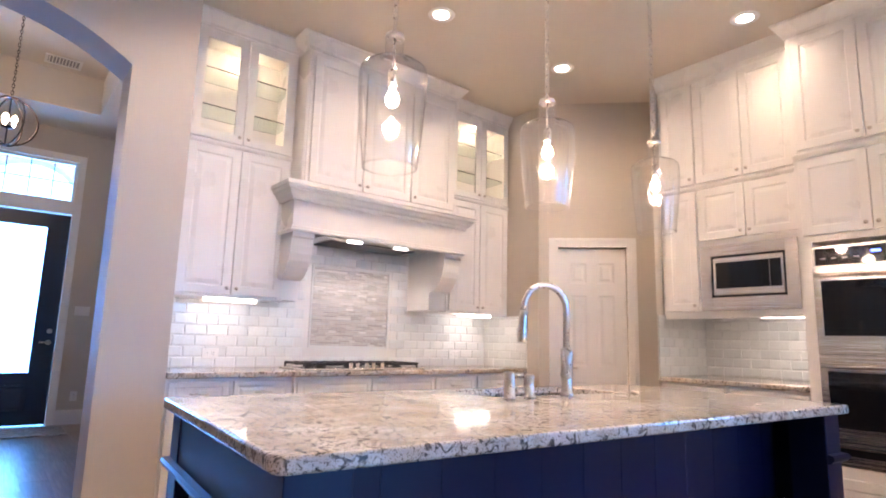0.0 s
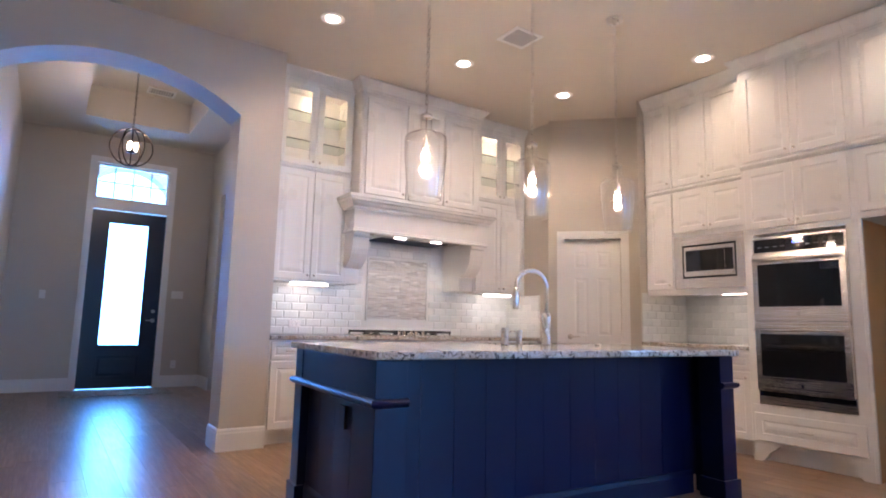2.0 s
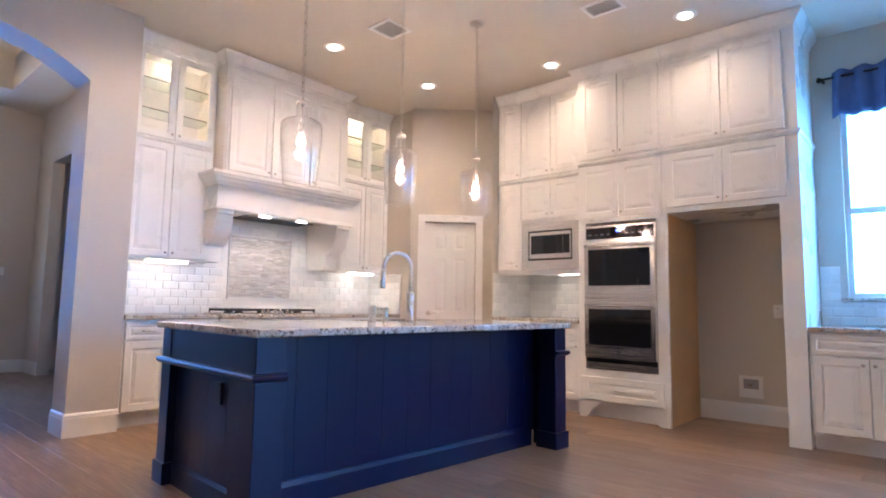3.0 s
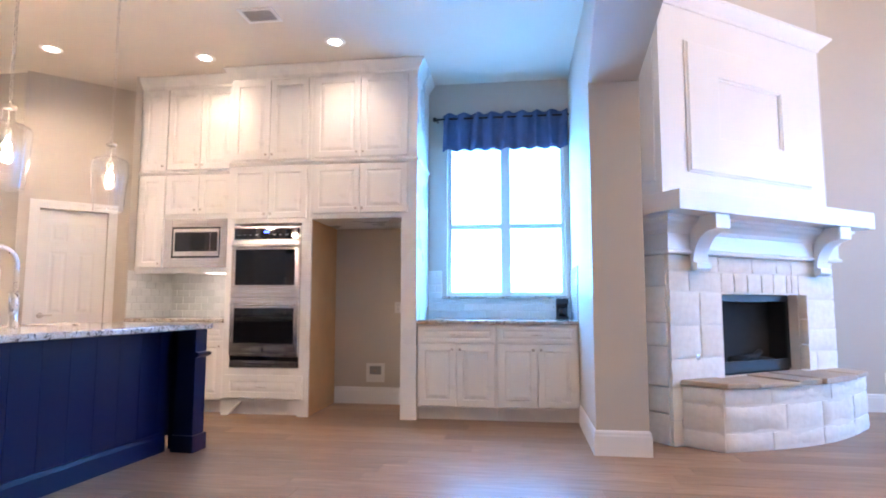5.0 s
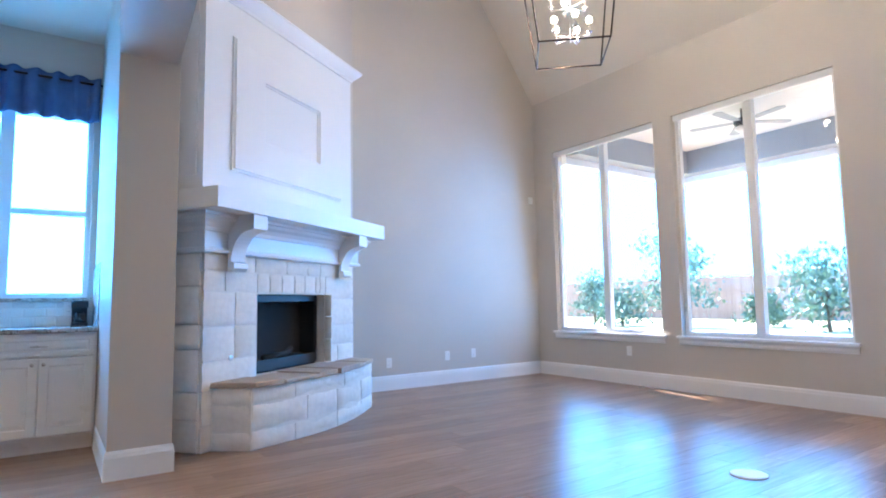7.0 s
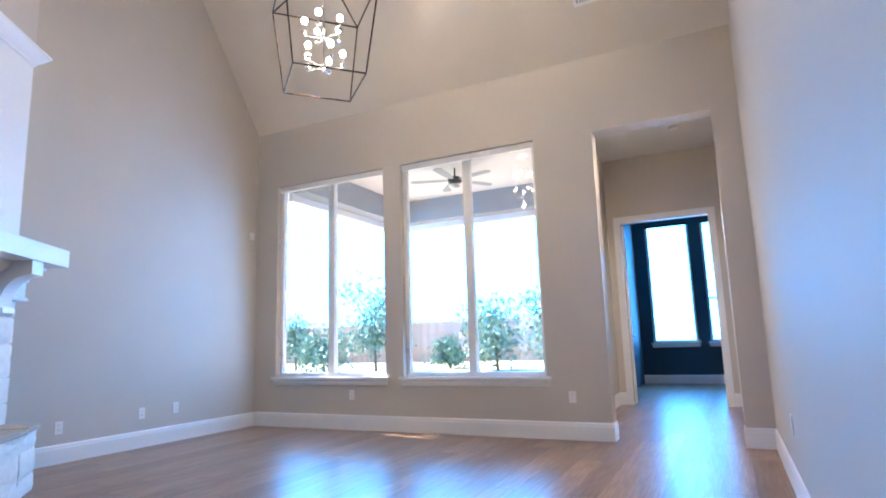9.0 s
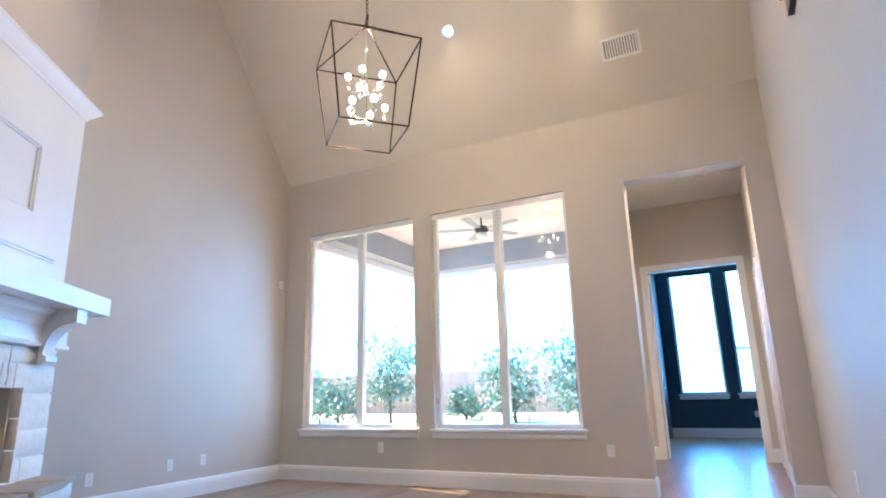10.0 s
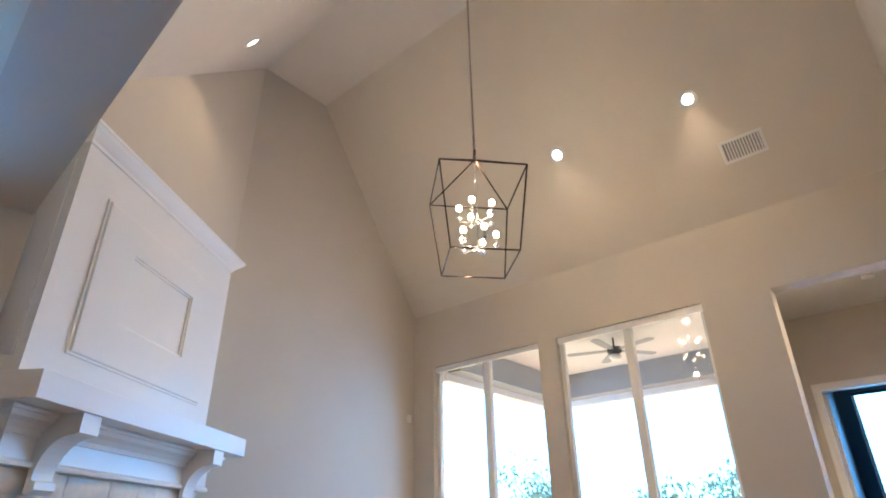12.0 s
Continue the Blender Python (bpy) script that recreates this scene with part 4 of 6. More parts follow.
md = ct.modifiers.new("bevel", "BEVEL")
md.width, md.segments, md.limit_method = 0.009, 3, "ANGLE"
sk = thing("sink", "undermount stainless steel sink in the island", "sink", IM)
bm = B()
for q in ((SKX0 - .02, SKY0 - .02, SKX0 - 0.003, SKY1 + .02), (SKX1 + 0.003, SKY0 - .02, SKX1 + .02, SKY1 + .02), (SKX0 - .003, SKY0 - .02, SKX1 + .003, SKY0 - 0.003), (SKX0 - .003, SKY1 + 0.003, SKX1 + .003, SKY1 + .02)):
    box(bm, q[0], q[1], 0.68, q[2], q[3], 0.880)
box(bm, SKX0 - .02, SKY0 - .02, 0.665, SKX1 + .02, SKY1 + .02, 0.68)
part("basin", bm, STEEL, sk)
part("drain", lathe(B(), [(0.045, 0.681), (0.045, 0.685), (0.030, 0.683)], 18, (SKX0 + SKX1) / 2, (SKY0 + SKY1) / 2), CHROME, sk, smooth=True)
fa = thing("kitchen_faucet", "brushed nickel gooseneck faucet with a pull-down spray head", "faucet", IM @ pose(1.60, 0.76, 0.921, 0, 0, 0))
part("base", lathe(B(), [(0.030, 0), (0.030, 0.008), (0.026, 0.012), (0.026, 0.12), (0.028, 0.124), (0.028, 0.20), (0.024, 0.205), (0.017, 0.215)], 20), NICKEL, fa, smooth=True)
pts = [(0, 0, 0.21), (0, 0, 0.385)]
sx, sy = -0.105, 0.03
for k in range(1, 13):
    a = math.pi * k / 12 * 1.03
    pts.append((sx * (1 - math.cos(a)), sy * (1 - math.cos(a)), 0.385 + 0.112 * math.sin(a)))
part("spout", tube(B(), pts, 0.0155, 14), NICKEL, fa, smooth=True)
e = Vector(pts[-1])
part("spray_head", tube(B(), [e, e + Vector((-0.004, 0.001, -0.03)), e + Vector((-0.006, 0.002, -0.12)), e + Vector((-0.007, 0.002, -0.14))], [0.017, 0.019, 0.023, 0.021], 16), NICKEL, fa, smooth=True)
bm = tube(B(), [(-0.02, -0.02, 0.09), (-0.062, -0.045, 0.10)], 0.020, 14)
tube(bm, [(-0.062, -0.045, 0.10), (-0.088, -0.06, 0.16), (-0.098, -0.066, 0.21)], [0.011, 0.008, 0.007], 10)
part("lever", bm, NICKEL, fa, smooth=True)
sd = thing("soap_dispenser", "brushed nickel soap dispenser beside the sink", "soap dispenser", IM @ pose(1.36, 0.75, 0.921))
part("collar", lathe(B(), [(0.026, 0), (0.026, 0.006), (0.020, 0.010), (0.020, 0.075), (0.022, 0.078), (0.022, 0.092), (0.012, 0.098)], 18), NICKEL, sd, smooth=True)
part("nozzle", tube(B(), [(0, 0, 0.085), (-0.035, 0.03, 0.088), (-0.05, 0.045, 0.082)], [0.008, 0.007, 0.006], 10), NICKEL, sd, smooth=True)
ag = solo("air_gap_cap", lathe(B(), [(0.027, 0), (0.027, 0.005), (0.024, 0.008), (0.024, 0.100), (0.020, 0.108), (0.010, 0.110)], 18), NICKEL, "brushed nickel cylindrical air gap cap beside the sink", "air gap", smooth=True, m=IM @ pose(1.25, 0.755, 0.921))
solo("sink_button", lathe(B(), [(0.020, 0), (0.020, 0.006), (0.014, 0.010)], 16), NICKEL, "small nickel disposal button on the granite", "button", smooth=True, m=IM @ pose(2.06, 0.74, 0.921))


# pendants
def chain(bm, x, y, z0, z1, ln=0.034, r=0.0022, w=0.008):
    n = max(2, int((z1 - z0) / (ln * 0.74)))
    st = (z1 - z0) / n
    for i in range(n):
        zc = z0 + st * (i + 0.5)
        pts = []
        for k in range(10):
            a = 2 * math.pi * k / 10
            p, q = w * math.cos(a), ln / 2 * math.sin(a)
            pts.append((x + p, y, zc + q) if i % 2 else (x, y + p, zc + q))
        tube(bm, pts, r, 5, True)
    return bm


def pendant(x, y):
    m = pose(x, y, CZ - 0.065)
    t = thing("pendant_lamp", "clear glass bottle pendant lamp on a nickel chain", "pendant lamp", m, "pendants over the island")
    part("canopy", lathe(B(), [(0.065, 0.064), (0.065, 0.053), (0.055, 0.043), (0.020, 0.035), (0.010, 0.020)], 24), NICKEL, t, smooth=True)
    part("chain", chain(B(), 0, 0, -1.075, 0.025, 0.040, 0.0028, 0.010), NICKEL, t)
    part("cap", lathe(B(), [(0.006, -1.085), (0.010, -1.105), (0.034, -1.112), (0.037, -1.122), (0.037, -1.130), (0.030, -1.134)], 20), NICKEL, t, smooth=True)
    part("stem", lathe(B(), [(0.005, -1.13), (0.005, -1.25), (0.018, -1.255), (0.020, -1.315), (0.016, -1.32)], 12), NICKEL, t, smooth=True)
    out = [(0.034, -1.125), (0.035, -1.19), (0.039, -1.212), (0.070, -1.226), (0.106, -1.238), (0.122, -1.252), (0.127, -1.275), (0.125, -1.36), (0.116, -1.48), (0.104, -1.59), (0.100, -1.625)]
    g = part("glass_shade", lathe(B(), out, 40, close=False), SHADE, t, "clear blown glass bottle shade", smooth=True)
    g.visible_shadow = False
    rim = [(0.098 * math.cos(a), 0.098 * math.sin(a), -1.628) for a in (2 * math.pi * k / 36 for k in range(36))]
    part("rim", tube(B(), rim, 0.0035, 8, True), SHADE, t, "rounded glass rim", smooth=True).visible_shadow = False
    part("bulb", lathe(B(), [(0.010, -1.322), (0.012, -1.334), (0.022, -1.352), (0.026, -1.370), (0.022, -1.387), (0.011, -1.397), (0.003, -1.399)], 18), BULB, t, "glowing warm bulb", smooth=True)
    bulb_light("pendant_glow", (x, y, CZ - 1.435), 32, WARM, 0.034)


for px, py in ((1.275, 1.79), (2.14, 1.80), (2.99, 1.77)):
    pendant(px, py)


# recessed cans, vents
def can(m, label="round recessed ceiling light, lit, with a white trim ring"):
    t = thing("recessed_light", label, "ceiling light", m, "recessed ceiling lights")
    part("trim_ring", lathe(B(), [(0.055, -0.003), (0.066, -0.005), (0.070, -0.006), (0.084, -0.008), (0.094, -0.004), (0.096, -0.001)], 32), TRIM, t, smooth=True)
    part("lens", lathe(B(), [(0.056, -0.004), (0.044, -0.006), (0.02, -0.0065)], 28), CANLENS, t, "glowing warm lens")


for cx, cy in KITCHEN_CANS:
    can(pose(cx, cy, CZ))


def vent(m, w=0.36, h=0.26, n=9):
    t = thing("ceiling_vent", "white louvred ceiling air vent", "air vent", m, "ceiling vents")
    bm = B()
    f = 0.03
    for q in ((0, 0, w, f), (0, h - f, w, h), (0, f, f, h - f), (w - f, f, w, h - f)):
        box(bm, q[0], q[1], -0.010, q[2], q[3], -0.001)
    part("frame", bm, TRIM, t)
    # No hollow duct: the sheet's grey stands in for shade between the slats.
    part("backing", box(B(), f, f, -0.0025, w - f, h - f, -0.001), GREYP, t, "flat grey sheet standing in for the shaded duct")
    sl = finish(prism(B(), [(0, -0.009), (0.003, -0.010), (0.014, -0.004), (0.012, -0.003)], f, h - f, "y"), "slat", TRIM)
    for i in range(n):
        piece("slat", sl, t, pose(f + 0.006 + i * (w - 2 * f - 0.012) / n, 0, 0))


vent(pose(2.44, 2.29, CZ, 0, 0, 0), 0.29, 0.27, 9)
vent(pose(3.30, 0.67, CZ, 0, 0, 0), 0.23, 0.30, 8)

# wall tiles: beaded white subway pieces
TW, TH = 0.152, 0.0765


def tile_mesh(w, h):
    bm = B()
    g, b = 0.0012, 0.011
    lo = [bm.verts.new((x, 0, z)) for x, z in ((g, g), (w - g, g), (w - g, h - g), (g, h - g))]
    mi = [bm.verts.new((x, -0.005, z)) for x, z in ((g, g), (w - g, g), (w - g, h - g), (g, h - g))]
    hi = [bm.verts.new((x, -0.0072, z)) for x, z in ((b, b), (w - b, b), (w - b, h - b), (b, h - b))]
    for a, c in ((lo, mi), (mi, hi)):
        for i in range(4):
            j = (i + 1) % 4
            bm.faces.new((a[i], a[j], c[j], c[i]))
    bm.faces.new(hi)
    return finish(bm, "tile", TILE)


TM = {}


def tiles(parent, m, w, z0, z1, skip=None):
    """Running-bond tiles on a wall's face; x along the wall, z up."""
    r = 0
    z = z0
    while z < z1 - 0.015:
        h = min(TH, z1 - z)
        x = -TW / 2 if r % 2 else 0.0
        while x < w - 0.004:
            a, b = max(0, x), min(w, x + TW)
            x += TW
            if b - a < 0.012 or (skip and skip(a, b, z, z + h)):
                continue
            key = (round(b - a, 3), round(h, 3))
            if key not in TM:
                TM[key] = tile_mesh(b - a, h)
            piece("tile", TM[key], parent, m @ pose(a, 0, z))
        z += TH
        r += 1


MX0, MX1, MZ0, MZ1 = 2.305, 3.035, 1.09, 1.735
bs = thing("backsplash", "glossy white beveled subway tile backsplash on the hood wall", "backsplash", pose(1.102, 4.49, 0), kind="structure")
part("grout_bed", box(B(), 0, -0.004, 0.921, 3.135, -0.001, 1.935), GROUT, bs)


def hood_skip(a, b, z0, z1):
    if b > MX0 - 1.102 - 0.02 and a < MX1 - 1.102 + 0.02 and z1 > MZ0 - 0.02 and z0 < MZ1 + 0.02:
        return True
    return z0 > 1.40 and (b < 0.99 or a > 2.26)


tiles(bs, pose(0, -0.004, 0), 3.135, 0.921, 1.935, hood_skip)
mo = thing("mosaic_panel", "framed mosaic of slim grey, cream and glass sticks behind the cooktop", "tile panel", pose(MX0, 4.486, MZ0), kind="structure")
part("bed", box(B(), -0.018, -0.006, -0.018, MX1 - MX0 + 0.018, -0.0005, MZ1 - MZ0 + 0.018), GROUT, mo)
bm = B()
for q in ((-0.018, -0.018, MX1 - MX0 + .018, -0.004), (-0.018, MZ1 - MZ0 + .004, MX1 - MX0 + .018, MZ1 - MZ0 + .018), (-0.018, -0.004, -0.004, MZ1 - MZ0 + .004), (MX1 - MX0 + .004, -0.004, MX1 - MX0 + .018, MZ1 - MZ0 + .004)):
    box(bm, q[0], -0.016, q[1], q[2], -0.006, q[3])
part("pencil_border", bm, TILE, mo, "white pencil tile border")
rnd = random.Random(5)
bm = B()
z = 0.0
while z < MZ1 - MZ0 - 0.01:
    x = -rnd.random() * 0.06
    while x < MX1 - MX0:
        ln = rnd.choice((0.05, 0.075, 0.10, 0.14))
        a, b = max(0, x), min(MX1 - MX0, x + ln)
        if b - a > 0.006:
            box(bm, a + 0.001, -0.010 - rnd.random() * 0.004, z + 0.001, b - 0.001, -0.006, z + 0.0145)
        x += ln
    z += 0.0157
tagged(part("mosaic_sticks", bm, MOSAIC, mo), kind="stuff")
bs2 = thing("backsplash", "glossy white beveled subway tiles above the microwave counter", "backsplash", pose(5.25, 2.678, 0, 0, 0, -90), kind="structure")
part("grout_bed", box(B(), 0, -0.004, 0.921, 1.085, -0.001, 1.41), GROUT, bs2)
tiles(bs2, pose(0, -0.004, 0), 1.085, 0.921, 1.41)
bs3 = thing("backsplash", "glossy white beveled subway tiles on the short side wall", "backsplash", pose(4.48, 2.68, 0), kind="structure")
part("grout_bed", box(B(), 0, -0.004, 0.921, 0.758, -0.001, 1.41), GROUT, bs3)
tiles(bs3, pose(0, -0.004, 0), 0.758, 0.921, 1.41)
bs4 = thing("backsplash", "glossy white beveled subway tiles round the nook window", "backsplash", pose(5.13, -0.333, 0, 0, 0, -90), kind="structure")
bm = box(B(), 0, -0.004, 0.921, 1.485, -0.001, 1.122)
box(bm, 0, -0.004, 1.122, 0.145, -0.001, 1.42)
part("grout_bed", bm, GROUT, bs4)
tiles(bs4, pose(0, -0.004, 0), 1.485, 0.921, 1.122)
tiles(bs4, pose(0, -0.004, 0), 0.145, 1.122, 1.42)
bs5 = thing("backsplash", "glossy white beveled subway tiles on the wing wall side", "backsplash", pose(4.44, -1.82, 0, 0, 0, 180) @ pose(-0.688, 0, 0), kind="structure")
part("grout_bed", box(B(), 0, -0.004, 0.921, 0.68, -0.001, 1.42), GROUT, bs5)
tiles(bs5, pose(0, -0.004, 0), 0.68, 0.921, 1.42)
bs6 = thing("backsplash", "glossy white beveled subway tiles on the pantry return wall", "backsplash", pose(4.24, 4.488, 0, 0, 0, -90), kind="structure")
part("grout_bed", box(B(), 0, -0.004, 0.921, 0.60, -0.001, 1.41), GROUT, bs6)
tiles(bs6, pose(0, -0.004, 0), 0.60, 0.921, 1.41)

# ---- living room ----
fp = thing("fireplace", "corner fireplace of cream limestone with a white panelled overmantel", "fireplace", FM)
U0, U1, FU0, FU1, FZ0, FZ1, STZ = -0.07, 2.09, 0.53, 1.55, 0.50, 1.165, 1.46
bm = B()
for x0, x1, z0, z1 in ((U0 + .02, FU0 + .01, 0, STZ), (FU1 - .01, U1 - .02, 0, STZ), (FU0 + .01, FU1 - .01, FZ1 - .01, STZ), (FU0 + .01, FU1 - .01, 0, FZ0 - .02)):
    box(bm, x0, -0.004, z0, x1, 0.298, z1)
part("masonry_core", bm, MORTAR, fp, "grey mortar between the stones")
bm = B()
box(bm, FU0 + .01, 0.27, FZ0 - .02, FU1 - .01, 0.297, FZ1 - .01)
for x0, x1 in ((FU0 + .01, FU0 + .03), (FU1 - .03, FU1 - .01)):
    box(bm, x0, 0.10, FZ0 - .02, x1, 0.27, FZ1 - .01)
box(bm, FU0 + .03, 0.10, FZ1 - .03, FU1 - .03, 0.27, FZ1 - .01)
box(bm, FU0 + .03, 0.10, FZ0 - .02, FU1 - .03, 0.27, FZ0 + .01)
part("firebox", bm, SOOT, fp, "soot-black firebox")
bm = B()
for q in ((FU0 + .012, FZ0, FU0 + .05, FZ1 - .012), (FU1 - .05, FZ0, FU1 - .012, FZ1 - .012), (FU0 + .05, FZ1 - .07, FU1 - .05, FZ1 - .012), (FU0 + .05, FZ0, FU1 - .05, FZ0 + .09)):
    box(bm, q[0], 0.080, q[1], q[2], 0.098, q[3])
part("firebox_frame", bm, BLACKM, fp, "black metal firebox frame")
rs = random.Random(11)
for k in range(4):
    a = 0.75 + k * 0.12
    part("gas_log", tube(B(), [(a, 0.15 + 0.04 * (k % 2), FZ0 + 0.04 + 0.05 * (k % 2)), (a + 0.30, 0.20 - 0.03 * (k % 2), FZ0 + 0.07 + 0.04 * (k % 3))], [0.032, 0.026], 9), SOOT, fp, "charred gas log", smooth=True)


def stone(w, h, d, seed, name="stone"):
    """A rough-faced block, front at y = 0, its arrises worn uneven."""
    r = random.Random(seed)
    nx, nz = max(3, int(w / 0.05)), max(3, int(h / 0.045))
    bm = B()
    g = []
    tx, tz, deep = r.uniform(-0.012, 0.012), r.uniform(-0.010, 0.010), r.uniform(0.008, 0.020)
    for j in range(nz + 1):
        row = []
        for i in range(nx + 1):
            e = i in (0, nx) or j in (0, nz)
            x = w * i / nx + (r.uniform(-.006, .006) if 0 < i < nx else (r.uniform(0.002, 0.008) if i == 0 else -r.uniform(0.002, 0.008)))
            z = h * j / nz + (r.uniform(-.006, .006) if 0 < j < nz else (r.uniform(0.002, 0.007) if j == 0 else -r.uniform(0.002, 0.007)))
            row.append(bm.verts.new((x, (r.uniform(-0.005, 0.005) if e else -0.006 - r.uniform(0.15, 1.0) * deep + tx * (i / nx - 0.5) + tz * (j / nz - 0.5)), z)))
        g.append(row)
    for j in range(nz):
        for i in range(nx):
            bm.faces.new((g[j][i], g[j][i + 1], g[j + 1][i + 1], g[j + 1][i]))
    rim = [g[0][i] for i in range(nx + 1)] + [g[j][nx] for j in range(1, nz + 1)] + [g[nz][i] for i in range(nx - 1, -1, -1)] + [g[j][0] for j in range(nz - 1, 0, -1)]
    back = [bm.verts.new((v.co.x, d, v.co.z)) for v in rim]
    n = len(rim)
    for i in range(n):
        j = (i + 1) % n
        bm.faces.new((rim[j], rim[i], back[i], back[j]))
    for i in range(n):
        e = bm.edges.get((rim[i], rim[(i + 1) % n]))
        if e:
            e.smooth = False
        e = bm.edges.get((rim[i], back[i]))
        if e:
            e.smooth = False
    return finish(bm, name, STONE, True)


def stone_wall(parent, x0, x1, z0, z1, m, rows, wide, seed, depth=0.03):
    r = random.Random(seed)
    z = z0
    hs = [r.uniform(0.62, 1.4) for _ in range(rows)]
    k = (z1 - z0) / sum(hs)
    s = seed * 100
    for h in hs:
        h *= k
        x = x0
        while x < x1 - 0.02:
            w = r.uniform(0.5, 1.55) * wide
            if x1 - x - w < wide * 0.45:
                w = x1 - x
            s += 1
            piece("stone", stone(w - 0.003, h - 0.003, depth, s), parent, m @ pose(x + 0.0015, 0, z + 0.0015))
            x += w
        z += h


stone_wall(fp, U0, FU0, 0.0, 1.33, pose(0, -0.012, 0), 6, 0.34, 3)
stone_wall(fp, FU1, U1, 0.42, 1.33, pose(0, -0.012, 0), 4, 0.40, 4)
stone_wall(fp, FU0, FU1, FZ1, 1.33, pose(0, -0.012, 0), 1, 0.125, 5)
stone_wall(fp, U0, U1, 1.33, STZ, pose(0, -0.012, 0), 1, 0.42, 6)
stone_wall(fp, 0, 0.28, 0.0, STZ, pose(U0 - .012, 0.29, 0, 0, 0, -90), 6, 0.30, 7)
for s, z in enumerate((0.50, 0.72, 0.94)):
    piece("stone", stone(0.085, 0.2185, 0.02, 900 + s), fp, pose(FU1 + .004, 0.0, z, 0, 0, -90))

# raised hearth with a bowed front
he = thing("raised_hearth", "raised bowed limestone hearth with tan flagstone caps", "hearth", FM)
arc = [(0.02, -0.016), (0.13, -0.30)]
CHR = [(0.13 + 1.84 * i / 14, -(0.30 + 0.16 * math.sin(math.pi * i / 14))) for i in range(15)]
plan = [(0.03, -0.018), *[(x, y + 0.006) for x, y in CHR], (2.03, -0.018)]
part("core", prism(B(), [(x, y) for x, y in plan], 0.0, 0.45), MORTAR, he, "grey mortar")
rows = [0.0, 0.135, 0.33, 0.455]
rs = random.Random(21)
for r in range(3):
    i = 0
    while i < 14:
        j = min(14, i + rs.choice((2, 3, 4, 4, 5)))
        if 14 - j == 1:
            j = 14
        a, b = Vector(CHR[i]), Vector(CHR[j])
        w = (b - a).length
        piece("stone", stone(w - 0.003, rows[r + 1] - rows[r] - 0.004, 0.05, 500 + r * 20 + i), he, Matrix.Translation((a.x, a.y, rows[r] + .003)) @ pose(0.0015, 0, 0, 0, 0, math.degrees(math.atan2(b.y - a.y, b.x - a.x))))
        i = j
    a, b = Vector((0.02, -0.014)), Vector(CHR[0])
    piece("stone", stone((b - a).length - .006, rows[r + 1] - rows[r] - 0.006, 0.05, 700 + r), he, Matrix.Translation((a.x, a.y, rows[r] + .003)) @ pose(0.003, 0, 0, 0, 0, math.degrees(math.atan2(b.y - a.y, b.x - a.x))))
    a, b = Vector(CHR[14]), Vector((2.04, -0.014))
    piece("stone", stone((b - a).length - .006, rows[r + 1] - rows[r] - 0.006, 0.05, 720 + r), he, Matrix.Translation((a.x, a.y, rows[r] + .003)) @ pose(0.003, 0, 0, 0, 0, math.degrees(math.atan2(b.y - a.y, b.x - a.x))))
cuts = [0, 2, 5, 7, 10, 12, 14]
for i, j in zip(cuts, cuts[1:]):
    f = [(CHR[k][0], CHR[k][1] - 0.022) for k in range(i, j + 1)]
    xa = 0.0 if i == 0 else CHR[i][0]
    xb = 2.05 if j == 14 else CHR[j][0]
    pts = [(xa + .003, -0.016), *[(x + (.003 if k == 0 else (-.003 if k == len(f) - 1 else 0)), y + rs.uniform(-.022, .012)) for k, (x, y) in enumerate(f)], (xb - .003, -0.016)]
    ob = part("cap_slab", prism(B(), pts, 0.456, 0.494 + rs.uniform(-.010, .012)), CAPSTONE, he, "tan flagstone cap")
    md = ob.modifiers.new("bevel", "BEVEL")
    md.width, md.segments = 0.008, 2

# mantel and overmantel
mt = thing("mantel", "white painted mantel shelf on curved corbels", "mantel", FM)
rounded("shelf", box(B(), -0.27, -0.32, 1.755, 2.25, 0.298, 1.905), TRIM, mt, 0.004)
part("frieze", box(B(), -0.11, -0.055, 1.462, 2.13, 0.297, 1.753), TRIM, mt)
part("bed_moulding", moulding(B(), [(-0.11, 0.295), (-0.11, -0.055), (2.13, -0.055), (2.13, 0.295)], [(0, 1.62), (0.012, 1.622), (0.02, 1.65), (0.045, 1.68), (0.075, 1.70), (0.085, 1.725), (0.10, 1.73), (0.10, 1.752), (0, 1.752)]), TRIM, mt)
part("base_bead", moulding(B(), [(-0.11, 0.295), (-0.11, -0.055), (2.13, -0.055), (2.13, 0.295)], [(0, 1.462), (0.016, 1.464), (0.020, 1.48), (0.010, 1.495), (0, 1.50)]), TRIM, mt)
for a, b in ((0.13, 0.29), (1.73, 1.89)):
    pts = [(-0.056, 1.753), (-0.30, 1.753), (-0.30, 1.645), (-0.27, 1.635)]
    for k in range(11):
        t = math.pi / 2 * k / 10
        pts.append((-0.27 + 0.185 * math.sin(t), 1.635 - 0.235 * (1 - math.cos(t))))
    pts += [(-0.115, 1.39), (-0.118, 1.35), (-0.085, 1.325), (-0.056, 1.33)]
    part("corbel", prism(B(), pts, a, b, "x"), TRIM, mt)
om = thing("overmantel", "white panelled chimney breast with a crown above the mantel", "overmantel", FM)
OU0, OU1, OZ = -0.085, 2.07, 3.52
part("carcass", box(B(), OU0, 0.022, 1.906, OU1, 0.297, OZ), TRIM, om)
part("frame", box(B(), OU0, 0.0, 1.906, OU1, 0.0215, OZ), TRIM, om)
PX0, PX1, PZ0, PZ1 = 0.205, 1.85, 2.14, 3.25
IX0, IX1, IZ0, IZ1 = 0.60, 1.417, 2.47, 2.97
bm = B()
loops = []
